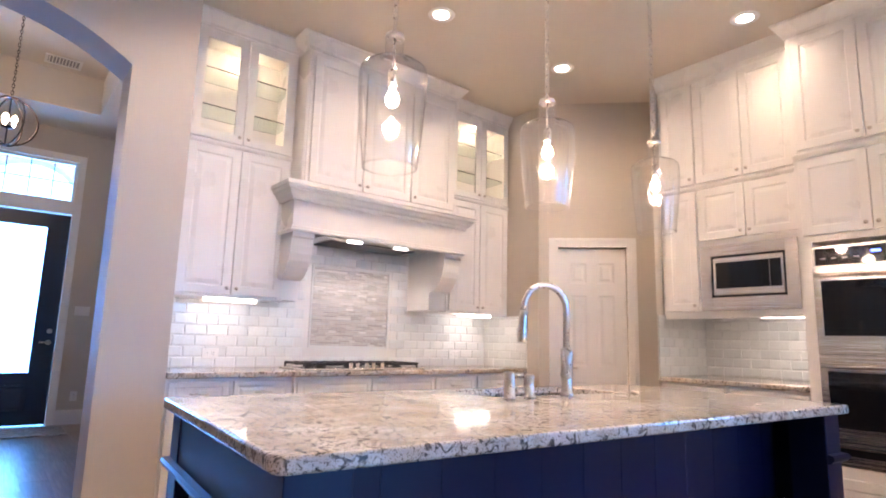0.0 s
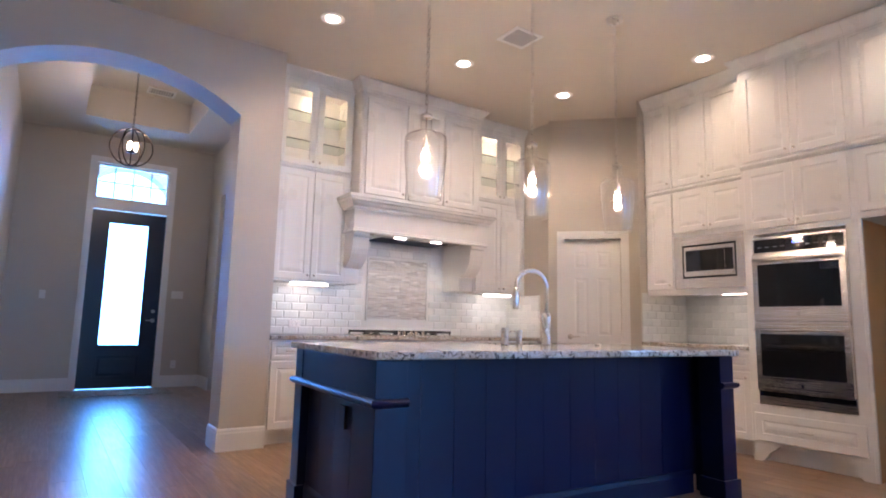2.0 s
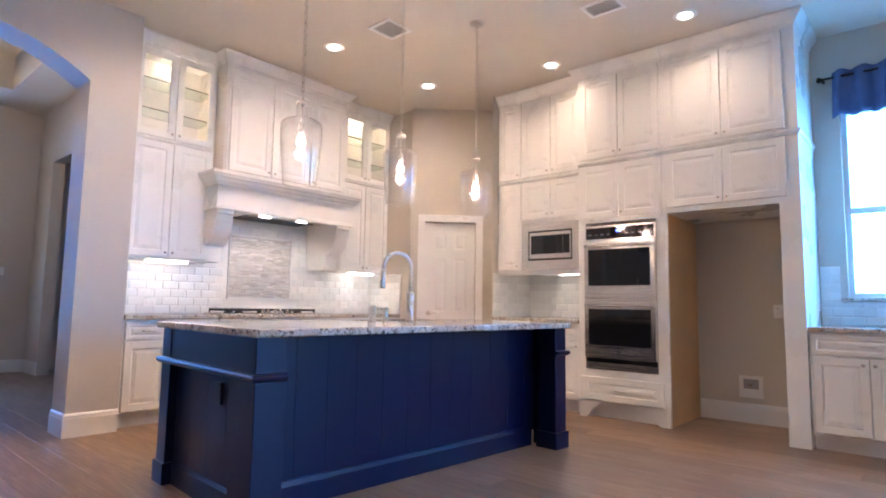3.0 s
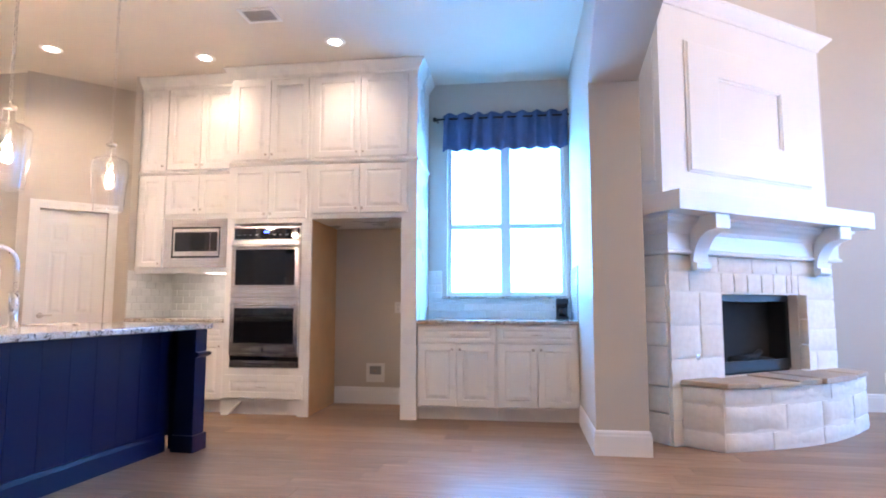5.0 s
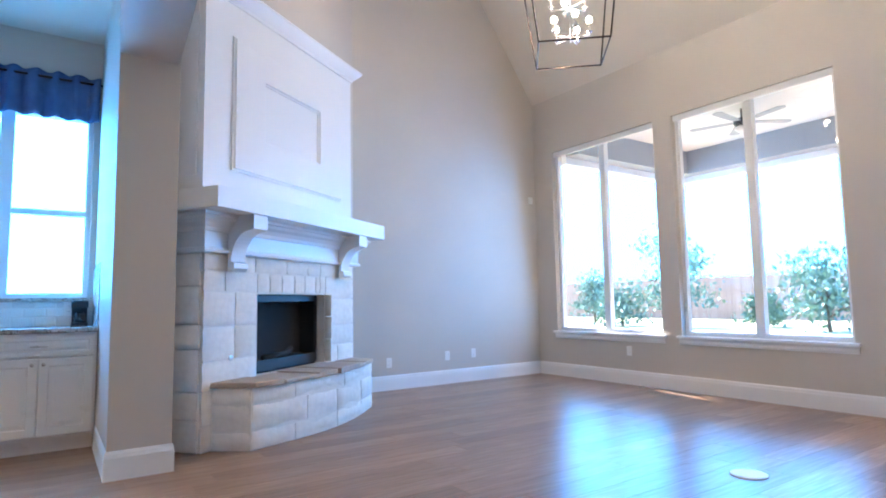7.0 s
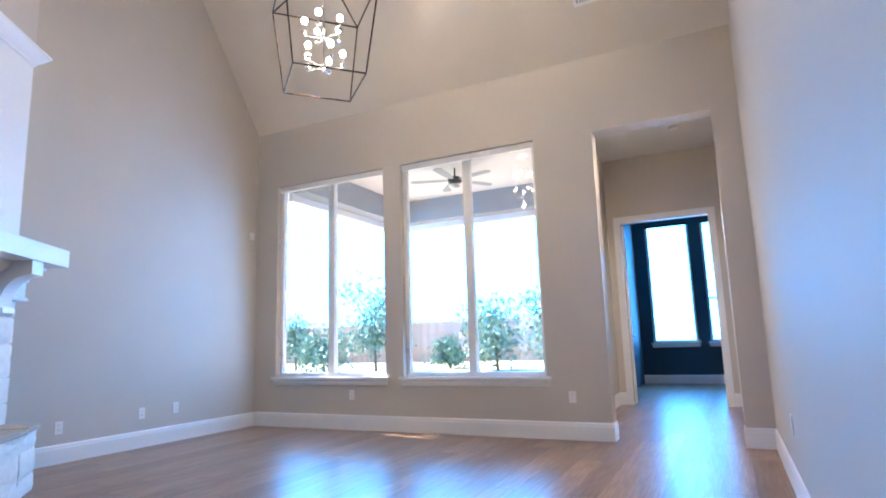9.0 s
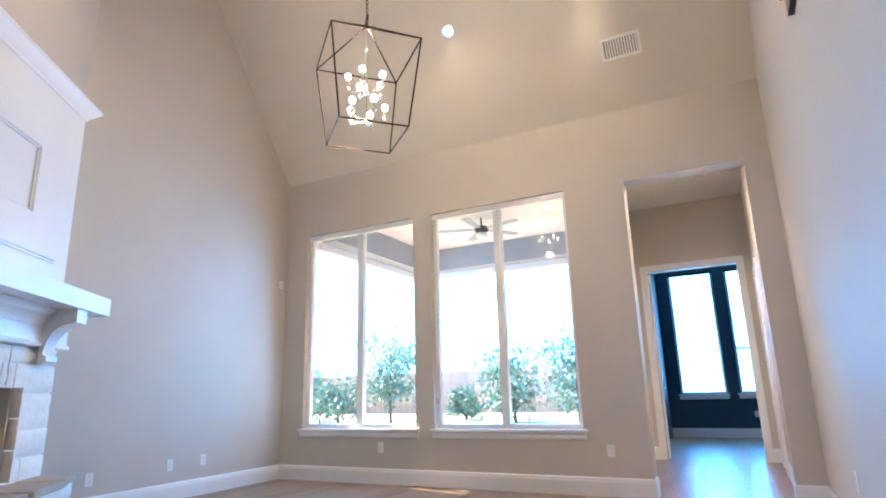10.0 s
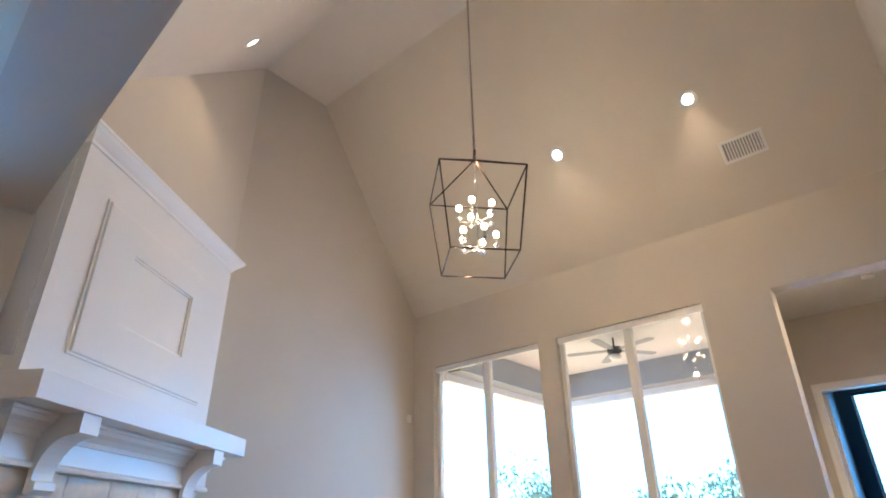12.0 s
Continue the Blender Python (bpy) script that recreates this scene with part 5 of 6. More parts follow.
for k, y, inner in ((0, -0.001, 0), (0, -0.014, 0), (.014, -0.016, 0), (.020, -0.030, 0), (.026, -0.032, 0), (-.022, -0.032, 1), (-.016, -0.030, 1), (-.012, -0.016, 1), (0, -0.014, 1), (0, -0.001, 1)):
    x0, x1, z0, z1 = (IX0, IX1, IZ0, IZ1) if inner else (PX0, PX1, PZ0, PZ1)
    loops.append([bm.verts.new(p) for p in ((x0 + k, y, z0 + k), (x1 - k, y, z0 + k), (x1 - k, y, z1 - k), (x0 + k, y, z1 - k))])
for p, q in zip(loops, loops[1:]):
    for i in range(4):
        j = (i + 1) % 4
        bm.faces.new((p[i], p[j], q[j], q[i]))
part("raised_panel", bm, TRIM, om, "white raised panel with a recessed centre")
part("side_panel", box(B(), OU0 - .012, 0.06, 2.05, OU0 - .001, 0.25, 3.40), TRIM, om)
part("crown", moulding(B(), [(OU0, 0.295), (OU0, 0.0), (OU1, 0.0), (OU1, 0.295)], [(o * 1.4, OZ + q * 1.25) for o, q in CROWN]), TRIM, om)
part("gas_key", lathe(B(), [(0.022, -0.034), (0.022, -0.040), (0.008, -0.042)], 12, 0.20, 0.66, "y"), NICKEL, fp, "small nickel gas key plate")


# windows of the living room
def tall_window(name, x0, x1, y, z0, z1, label, face=1, mullion=True, rail=None, depth=0.2):
    """A window in a wall whose room side looks to +y; local x to -x of the world."""
    m = pose(x1, y, 0, 0, 0, 180)
    t = thing(name, label, "window", m, kind="structure")
    w = x1 - x0
    bm = B()
    f = 0.045
    for q in ((0, z0, f, z1), (w - f, z0, w, z1), (f, z1 - f, w - f, z1), (f, z0, w - f, z0 + f)):
        box(bm, q[0], 0.075, q[1], q[2], 0.14, q[3])
    part("window_frame", bm, TRIM, t)
    cols = [(f, w - f)]
    if mullion:
        part("mullion", box(B(), w / 2 - 0.045, 0.065, z0 + f, w / 2 + 0.045, 0.145, z1 - f), TRIM, t)
        cols = [(f, w / 2 - 0.045), (w / 2 + 0.045, w - f)]
    for a, b in cols:
        bm = B()
        v = [bm.verts.new(p) for p in ((a, 0.11, z0 + f), (b, 0.11, z0 + f), (b, 0.11, z1 - f), (a, 0.11, z1 - f))]
        bm.faces.new(v)
        part("pane", bm, PANE, t, "clear glass pane").visible_shadow = False
        if rail:
            part("meeting_rail", box(B(), a, 0.09, rail - .02, b, 0.13, rail + .02), TRIM, t)
    part("window_sill", box(B(), -0.05, -0.045, z0 - 0.03, w + 0.05, 0.075, z0 - 0.001, 0.004), TRIM, t)
    part("apron", moulding(B(), [(-0.03, 0), (w + 0.03, 0)], [(0, z0 - 0.10), (0.012, z0 - 0.10), (0.018, z0 - 0.08), (0.018, z0 - 0.05), (0.026, z0 - 0.031), (0, z0 - 0.031)]), TRIM, t)
    return t


w1 = tall_window("window_1", W1[0], W1[1], YW, WZ0, WZ1, "tall white-framed living room window with two panes")
w2 = tall_window("window_2", W2[0], W2[1], YW, WZ0, WZ1, "tall white-framed living room window facing the patio")
for wx in (w1, w2):
    w = 1.70
    part("blind_headrail", box(B(), 0.01, 0.02, WZ1 - 0.075, (W1[1] - W1[0] if wx is w1 else W2[1] - W2[0]) - 0.01, 0.07, WZ1 - 0.005, 0.004), TRIM, wx, "rolled-up white blind")
    part("latch", box(B(), 0.006, 0.055, 0.90, 0.03, 0.075, 0.96, 0.003), NICKEL, wx)
tall_window("window_3", SW[1][0], SW[1][1], SY, 0.85, 3.41, "tall study window with dark blinds drawn up", mullion=False)
tall_window("window_4", SW[0][0], SW[0][1], SY, 0.85, 3.41, "tall study window beside a teal pier", mullion=False, rail=1.75)

# nook window, curtain, counter things
t = thing("window_5", "white four-light nook window over the counter", "window", pose(5.13, NY1, 0, 0, 0, -90), kind="structure")
nw = NY1 - NY0
bm = B()
f = 0.04
for q in ((0, NZ0, f, NZ1), (nw - f, NZ0, nw, NZ1), (f, NZ1 - f, nw - f, NZ1), (f, NZ0, nw - f, NZ0 + f)):
    box(bm, q[0], 0.07, q[1], q[2], 0.14, q[3])
part("window_frame", bm, TRIM, t)
part("mullion", box(B(), nw / 2 - .05, 0.065, NZ0 + f, nw / 2 + .05, 0.145, NZ1 - f), TRIM, t)
for a, b in ((f, nw / 2 - .05), (nw / 2 + .05, nw - f)):
    part("meeting_rail", box(B(), a, 0.075, 1.87, b, 0.135, 1.92), TRIM, t)
    for z0, z1 in ((NZ0 + f, 1.87), (1.92, NZ1 - f)):
        bm = B()
        bm.faces.new([bm.verts.new(p) for p in ((a, 0.11, z0), (b, 0.11, z0), (b, 0.11, z1), (a, 0.11, z1))])
        part("pane", bm, PANE, t, "clear glass pane").visible_shadow = False
part("window_sill", box(B(), -0.05, -0.04, NZ0 - 0.03, nw + 0.05, 0.07, NZ0 - 0.001, 0.004), GRANITE, t, "granite window sill")
cu = thing("curtain_valance", "short blue-grey valance gathered on a dark rod", "curtain", pose(5.09, -0.42, 0, 0, 0, -90))
cw = 1.46
bm = tube(B(), [(-0.02, -0.03, 3.045), (cw + 0.02, -0.03, 3.045)], 0.011, 12)
for xx in (-0.025, cw + 0.025):
    lathe(bm, [(0.012, -0.012), (0.026, 0.0), (0.024, 0.018), (0.010, 0.028)], 14, -0.03, 3.045, "x", xx)
part("rod", bm, BRONZE, cu, "dark bronze curtain rod", smooth=True)
for xx in (0.01, cw - 0.01):
    part("bracket", box(B(), xx - .008, -0.04, 3.025, xx + .008, 0.038, 3.041), BRONZE, cu)
bm = B()
nx, nz = 150, 8
grid = []
for j in range(nz + 1):
    row = []
    zz = 3.10 - 0.40 * j / nz
    for i in range(nx + 1):
        x = 0.07 + (cw - 0.14) * i / nx
        ph = x * 2 * math.pi / 0.155
        amp = 0.022 + 0.010 * j / nz
        dz = 0.012 * math.cos(ph) * (1 if j in (0, nz) else 0.4)
        row.append(bm.verts.new((x + 0.006 * math.sin(ph * 0.5 + j * .3), -0.03 + amp * math.sin(ph) + 0.004 * math.sin(ph * 2.3), zz + dz)))
    grid.append(row)
for j in range(nz):
    for i in range(nx):
        bm.faces.new((grid[j][i], grid[j][i + 1], grid[j + 1][i + 1], grid[j + 1][i]))
ob = part("cloth", bm, CURTAIN, cu, smooth=True)
md = ob.modifiers.new("solid", "SOLIDIFY")
md.thickness = 0.003
cm = thing("coffee_maker", "small black coffee maker on the nook counter", "coffee maker", pose(4.98, -1.71, 0.921, 0, 0, -90) @ Matrix.Scale(0.85, 4))
rounded("base", box(B(), -0.07, -0.10, 0, 0.07, 0.09, 0.03), BLACKM, cm, 0.006)
rounded("tower", box(B(), -0.065, 0.02, 0.03, 0.065, 0.09, 0.20), BLACKM, cm, 0.006)
rounded("head", box(B(), -0.07, -0.09, 0.17, 0.07, 0.09, 0.24), BLACKM, cm, 0.008)
part("carafe", lathe(B(), [(0.045, 0.031), (0.052, 0.06), (0.048, 0.11), (0.035, 0.13)], 16, 0, -0.04), BLACKG, cm, smooth=True)


# sockets, switches, plates
def plate(m, w=0.075, h=0.118, label="white wall socket plate", cat="wall socket", toggles=0):
    t = thing("wall_socket" if not toggles else "light_switch", label, cat, m, "wall plates")
    part("cover", box(B(), -w / 2, -0.007, -h / 2, w / 2, -0.001, h / 2, 0.002), PLASTIC, t)
    if toggles:
        for i in range(toggles):
            x = (i - (toggles - 1) / 2) * 0.046
            part("rocker", box(B(), x - .016, -0.010, -0.033, x + .016, -0.0072, 0.033, 0.0015), PLASTIC, t)
    else:
        for z in (-0.022, 0.022):
            part("outlet", box(B(), -0.017, -0.0085, z - 0.014, 0.017, -0.0072, z + 0.014, 0.001), PLASTIC, t)
            for x in (-0.006, 0.006):
                part("slot", box(B(), x - .0012, -0.0088, z - .004, x + .0012, -0.0086, z + .006), BLACKM, t)


for y, z in ((-4.96, 0.33), (-5.83, 0.36), (-6.26, 0.37)):
    plate(pose(XE, y, z, 0, 0, -90))
plate(pose(3.912, YW, 0.415, 0, 0, 180))
plate(pose(1.19, YW, 0.425, 0, 0, 180))
plate(pose(XR, -5.7, 0.46, 0, 0, 90))
plate(pose(-0.2, SY, 0.45, 0, 0, 180))
plate(pose(5.25, 0.02, 1.03, 0, 0, -90), label="white wall socket inside the fridge recess")
plate(pose(-0.55, FY1, 1.35), toggles=1, label="white light switch beside the front door", cat="light switch")
plate(pose(1.20, FY1, 1.42), 0.17, 0.118, toggles=3, label="white triple light switch beside the front door", cat="light switch")
plate(pose(1.22, FY1, 0.345))
plate(pose(FX0, 6.2, 0.40, 0, 0, 90))
plate(pose(1.52, 4.476, 1.02, 0, 90, 0))
plate(pose(3.82, 4.476, 1.02, 0, 90, 0))
plate(pose(5.235, 1.80, 1.06, 0, 0, -90) @ pose(0, 0, 0, 0, 90, 0))
plate(pose(5.116, -1.635, 1.06, 0, 0, -90))
st = thing("water_box", "white recessed water valve box in the fridge recess", "valve box", pose(5.25, 0.264, 0.33, 0, 0, -90))
bm = B()
for q in ((-.10, -.10, -.065, .10), (.065, -.10, .10, .10), (-.065, -.10, .065, -.02), (-.065, .07, .065, .10)):
    box(bm, q[0], -0.012, q[1], q[2], -0.001, q[3])
part("frame", bm, PLASTIC, st)
# Shallow plate, coloured grey for the shade inside the white box.
part("recess", box(B(), -.065, -0.004, -.02, .065, -0.001, .07), GREYP, st)
part("valve", lathe(B(), [(0.012, -0.004), (0.012, -0.02), (0.006, -0.024)], 12, 0.0, 0.02, "y"), CHROME, st)
solo("alarm_sensor", box(B(), -0.035, -0.03, -0.05, 0.035, -0.001, 0.05, 0.006), PLASTIC, "small white motion sensor in the room's corner", "sensor", m=pose(XE, -7.38, 2.545, 0, 0, -90))
solo("floor_outlet", lathe(B(), [(0.105, 0.0), (0.105, 0.004), (0.098, 0.007), (0.03, 0.008)], 32), PLASTIC, "round white cover of a floor outlet in the planks", "floor outlet", smooth=True, m=pose(1.135, -5.0, 0.002))

# chandelier
CX, CY, CYAW = 2.44, -5.04, -42.0
ZT, ZB, ST, SB = 3.885, 3.12, 0.372, 0.28
ch = thing("chandelier", "dark metal lantern chandelier with ten candle bulbs on a chain", "chandelier", pose(CX, CY, 0, 0, 0, CYAW))
top = [(a * ST, b * ST, ZT) for a, b in ((-1, -1), (1, -1), (1, 1), (-1, 1))]
bot = [(a * SB, b * SB, ZB) for a, b in ((-1, -1), (1, -1), (1, 1), (-1, 1))]
for i in range(4):
    j = (i + 1) % 4
    for nm, p, q in (("top_bar", top[i], top[j]), ("bottom_bar", bot[i], bot[j]), ("upright", top[i], bot[i]), ("roof_bar", top[i], (0, 0, ZT + 0.28))):
        part(nm, tube(B(), [p, q], 0.0075, 6), BRONZE, ch)
part("hanger", tube(B(), [(-0.03, 0, ZT + 0.28), (-0.045, 0, ZT + 0.36), (0.045, 0, ZT + 0.36), (0.03, 0, ZT + 0.28)], 0.006, 6, True), BRONZE, ch)
part("chain", chain(B(), 0, 0, ZT + 0.35, VR - 0.03, 0.05, 0.003, 0.011), BRONZE, ch)
part("canopy", lathe(B(), [(0.075, VR - .001), (0.075, VR - .015), (0.03, VR - .035), (0.01, VR - .04)], 20), BRONZE, ch, smooth=True)
part("stem", tube(B(), [(0, 0, ZT + 0.28), (0, 0, ZB + 0.10)], 0.006, 8), CHROME, ch)
for tier, (zz, off) in enumerate(((ZB + 0.40, 10), (ZB + 0.14, 46))):
    part("hub", lathe(B(), [(0.012, zz - .02), (0.03, zz - .012), (0.03, zz + .012), (0.012, zz + .02)], 14), CHROME, ch, smooth=True)
    for k in range(5):
        a = radians(off + 72 * k)
        ca, sa = math.cos(a), math.sin(a)
        r = 0.155
        arm = part("arm", tube(B(), [(0, 0, zz), (ca * r, sa * r, zz), (ca * r, sa * r, zz + 0.02)], 0.007, 8), CHROME, ch, "polished nickel arm", smooth=True)
        part("drip_cup", lathe(B(), [(0.008, zz + .015), (0.026, zz + .03), (0.028, zz + .036), (0.010, zz + .036)], 12, ca * r, sa * r), CHROME, arm, smooth=True)
        part("candle", lathe(B(), [(0.010, zz + .036), (0.010, zz + .105)], 10, ca * r, sa * r), NICKEL, arm, "satin nickel candle sleeve")
        part("bulb", lathe(B(), [(0.008, zz + .100), (0.019, zz + .110), (0.026, zz + .128), (0.024, zz + .146), (0.012, zz + .160), (0.002, zz + .165)], 12, ca * r, sa * r), BULB, arm, "glowing candle bulb", smooth=True)
bulb_light("chandelier_glow", (CX, CY, ZT + 0.06), 50, WARM, 0.035)
bulb_light("chandelier_glow", (CX, CY, ZB + 0.02), 40, WARM, 0.035)

# vault lights and return vent
SL = math.degrees(math.atan2(VR - VE, -5.52 - YW))
for cx, cy in VAULT_CANS[:2]:
    zc = VE + (cy - YW) * (VR - VE) / (-5.52 - YW)
    can(pose(cx, cy, zc, SL, 0, 0))
    spot("vault_beam", (cx, cy + 0.05, zc - 0.06), (cx, cy + 0.4, 0), 40, 130, 0.8)
SL2 = -math.degrees(math.atan2(6.85 - 3.557, -1.83 + 4.49))
for cx, cy in VAULT_CANS[2:]:
    zc = 6.85 - (cy + 4.49) * (6.85 - 3.557) / (-1.83 + 4.49)
    can(pose(cx, cy, zc, SL2, 0, 0))
    spot("vault_beam", (cx, cy - 0.05, zc - 0.06), (cx, cy - 0.4, 0), 55, 115, 0.9)
zc = VE + (-7.16 - YW) * (VR - VE) / (-5.52 - YW)
vent(pose(0.415, -7.19, zc - 0.043, SL, 0, 0), 0.41, 0.24, 12)

# the dark ledge and casing of the overlook
ov2 = thing("trim_overlook", "white casing and dark walnut ledge of the high overlook", "ledge", pose(0, 0, 0), kind="structure")
part("ledge", box(B(), XR - 0.17, OY0 + .03, OZ0 - 0.10, XR + 0.05, OY1 + 0.1, OZ0 - 0.002, 0.006), DARKWOOD, ov2, "dark walnut ledge")
part("ledge_lip", box(B(), XR + 0.002, OY0 + .12, OZ0 - 0.26, XR + 0.035, OY1 + 0.1, OZ0 - 0.101, 0.004), DARKWOOD, ov2)
for q in ((OY0 - .09, OZ0 - .02, OY0, OZ1 + .09), (OY1, OZ0 - .02, OY1 + .09, OZ1 + .09), (OY0, OZ1, OY1, OZ1 + .09)):
    part("casing_board", box(B(), XR + .001, q[0], q[1], XR + 0.022, q[2], q[3]), TRIM, ov2)

# ---- foyer ----
fd = thing("door_2", "dark stained front door with a tall obscured glass light", "door", pose(DRX0 + .004, FY1 + 0.04, 0.012), kind="structure")
dw, dh = DRX1 - DRX0 - .008, 2.635
GX0, GX1, GZ0, GZ1 = 0.205, 0.79, 0.60, 2.48
bm = B()
for q in ((0, 0, GX0, dh), (GX1, 0, dw, dh), (GX0, 0, GX1, GZ0), (GX0, GZ1, GX1, dh)):
    box(bm, q[0], 0, q[1], q[2], 0.045, q[3])
part("slab", bm, DOORB, fd)
bm = B()
for q in ((GX0, GZ0, GX0 + .03, GZ1), (GX1 - .03, GZ0, GX1, GZ1), (GX0 + .03, GZ0, GX1 - .03, GZ0 + .03), (GX0 + .03, GZ1 - .03, GX1 - .03, GZ1)):
    box(bm, q[0], -0.010, q[1], q[2], 0.02, q[3])
part("glazing_bead", bm, DOORB, fd)
bm = B()
bm.faces.new([bm.verts.new(p) for p in ((GX0 + .03, 0.022, GZ0 + .03), (GX1 - .03, 0.022, GZ0 + .03), (GX1 - .03, 0.022, GZ1 - .03), (GX0 + .03, 0.022, GZ1 - .03))])
part("pane", bm, PANE, fd, "bright obscured glass").visible_shadow = False
ob = part("bottom_panel", rings_panel(B(), GX1 - GX0, 0.34, [(0, 0.0), (0, -0.008), (0.02, -0.010), (0.03, -0.002), (0.05, -0.002), (0.07, -0.008)]), DOORB, fd)
ob.location = (GX0, 0, 0.14)
bm = tube(B(), [(dw - .07, 0, 1.0), (dw - .07, -0.05, 1.0), (dw - .08, -0.055, 1.0), (dw - .17, -0.055, 1.0)], 0.010, 10)
lathe(bm, [(0.032, 0), (0.032, -0.01), (0.02, -0.014)], 16, dw - .07, 1.0, "y")
part("lever_handle", bm, NICKEL, fd, smooth=True)
part("deadbolt", lathe(B(), [(0.030, 0), (0.030, -0.012), (0.018, -0.018)], 16, dw - .07, 1.14, "y"), NICKEL, fd, smooth=True)
tr = thing("window_6", "white arched-light transom over the front door", "window", pose(DRX0, FY1, 0), kind="structure")
tw = DRX1 - DRX0
bm = B()
for q in ((0, TRZ0, .03, TRZ1), (tw - .03, TRZ0, tw, TRZ1), (.03, TRZ0, tw - .03, TRZ0 + .03), (.03, TRZ1 - .03, tw - .03, TRZ1)):
    box(bm, q[0], 0.05, q[1], q[2], 0.12, q[3])
part("window_frame", bm, TRIM, tr)
for k in (1, 2, 3):
    part("glazing_bar", box(B(), tw * k / 4 - .007, 0.075, TRZ0 + .03, tw * k / 4 + .007, 0.095, TRZ1 - .03), BLACKM, tr)
part("glazing_bar", box(B(), .03, 0.076, (TRZ0 + TRZ1) / 2 - .007, tw - .03, 0.094, (TRZ0 + TRZ1) / 2 + .007), BLACKM, tr)
bm = B()
bm.faces.new([bm.verts.new(p) for p in ((.03, .085, TRZ0 + .03), (tw - .03, .085, TRZ0 + .03), (tw - .03, .085, TRZ1 - .03), (.03, .085, TRZ1 - .03))])
part("pane", bm, PANE, tr, "clear glass").visible_shadow = False
t = thing("trim_front_door", "white casing round the front door and transom", "door casing", pose(0, FY1, 0), kind="structure")
for q in ((DRX0 - .09, 0, DRX0, TRZ1 + .09), (DRX1, 0, DRX1 + .09, TRZ1 + .09), (DRX0, TRZ1, DRX1, TRZ1 + .09), (DRX0, DRZ, DRX1, TRZ0)):
    part("casing_board", box(B(), q[0], -0.022, q[1], q[2], -0.001, q[3]), TRIM, t)
porch = solo("porch_arch", prism(B(), [(-1.6, 0), (-1.6, 4.8), (2.6, 4.8), (2.6, 0), (1.23, 0), (1.23, 2.95), *[(0.53 + 0.70 * math.cos(math.pi * k / 16), 2.95 + 0.70 * math.sin(math.pi * k / 16)) for k in range(17)], (-0.17, 2.95), (-0.17, 0)][::-1], 10.3, 10.6, "y"), SIDING, "grey arched porch front outside the door", "porch", "structure")
bd = solo("backdrop_front", box(B(), -4, 11.6, -0.2, 5, 11.7, 6), GLOW, "bright hazy daylight outside the front door", "backdrop", "structure")
mat_ob = solo("door_mat", box(B(), -0.25, 7.98, 0.001, 1.10, 8.62, 0.016, 0.005), MATFAB, "mottled woven mat before the front door", "door mat")
fo = thing("foyer_lamp", "bronze orb pendant lamp with lit bulbs in the foyer", "pendant lamp", pose(0.165, 6.5, 3.03))
for k in range(3):
    a = math.pi * k / 3
    pts = [(0.225 * math.cos(q) * math.cos(a), 0.225 * math.cos(q) * math.sin(a), 0.225 * math.sin(q)) for q in (2 * math.pi * i / 32 for i in range(32))]
    part("ring", tube(B(), pts, 0.008, 6, True), BRONZE, fo, smooth=True)
part("rod", tube(B(), [(0, 0, 0.225), (0, 0, 0.05)], 0.007, 8), BRONZE, fo)
part("lower_rod", tube(B(), [(0, 0, -0.06), (0, 0, -0.235)], 0.007, 8), BRONZE, fo)
part("hub", lathe(B(), [(0.01, -0.07), (0.05, -0.055), (0.05, -0.045), (0.01, -0.04)], 14), BRONZE, fo, smooth=True)
for k in range(3):
    a = 2 * math.pi * k / 3
    part("bulb", lathe(B(), [(0.010, -0.045), (0.012, -0.01), (0.024, 0.02), (0.018, 0.05), (0.004, 0.065)], 12, 0.045 * math.cos(a), 0.045 * math.sin(a)), BULB, fo, "glowing bulb", smooth=True)
part("chain", chain(B(), 0, 0, 0.225, FZ + .45 - 3.03, 0.045, 0.003, 0.010), BRONZE, fo)
bulb_light("foyer_glow", (0.165, 6.5, 3.05), 36, WARM, 0.04)
vent(pose(0.40, 7.6, FZ + .45, 0, 0, 0), 0.36, 0.26)

# ---- hall and study ----
casing("trim_study", pose(0, HY, 0) @ pose(SDX1 + SDX0, 0, 0, 0, 0, 180), SDX0, SDX1, SDZ, "white casing round the study doorway", w=0.10)
sdoor = thing("door_3", "white panelled study door standing open", "door", pose(1.045, HY - 0.13, 0.008, 0, 0, -80), kind="structure")
part("slab", box(B(), 0, -0.018, 0, 0.62, 0.018, SDZ - .02), TRIM, sdoor)
for z0, z1 in ((0.25, 1.15), (1.30, 2.5)):
    ob = part("panel", rings_panel(B(), 0.42, z1 - z0, [(-0.01, -0.018), (-0.01, -0.022), (0.006, -0.022), (0.02, -0.019), (0.05, -0.023)]), TRIM, sdoor)
    ob.location = (0.10, 0, z0)
part("lever_handle", tube(B(), [(0.56, -0.018, 1.0), (0.56, -0.065, 1.0), (0.46, -0.068, 1.0)], 0.010, 8), NICKEL, sdoor, smooth=True)
hdoor = thing("door_4", "white closed side door in the hall with its casing", "door", pose(HX0, -10.25, 0, 0, 0, 90), kind="structure")
part("slab", box(B(), 0.10, -0.012, 0.006, 0.90, -0.002, 2.44), TRIM, hdoor)
for q in ((0, 0, .095, 2.54), (0.905, 0, 1.0, 2.54), (.095, 2.445, .905, 2.54)):
    part("casing_board", box(B(), q[0], -0.03, q[1], q[2], -0.001, q[3]), TRIM, hdoor)
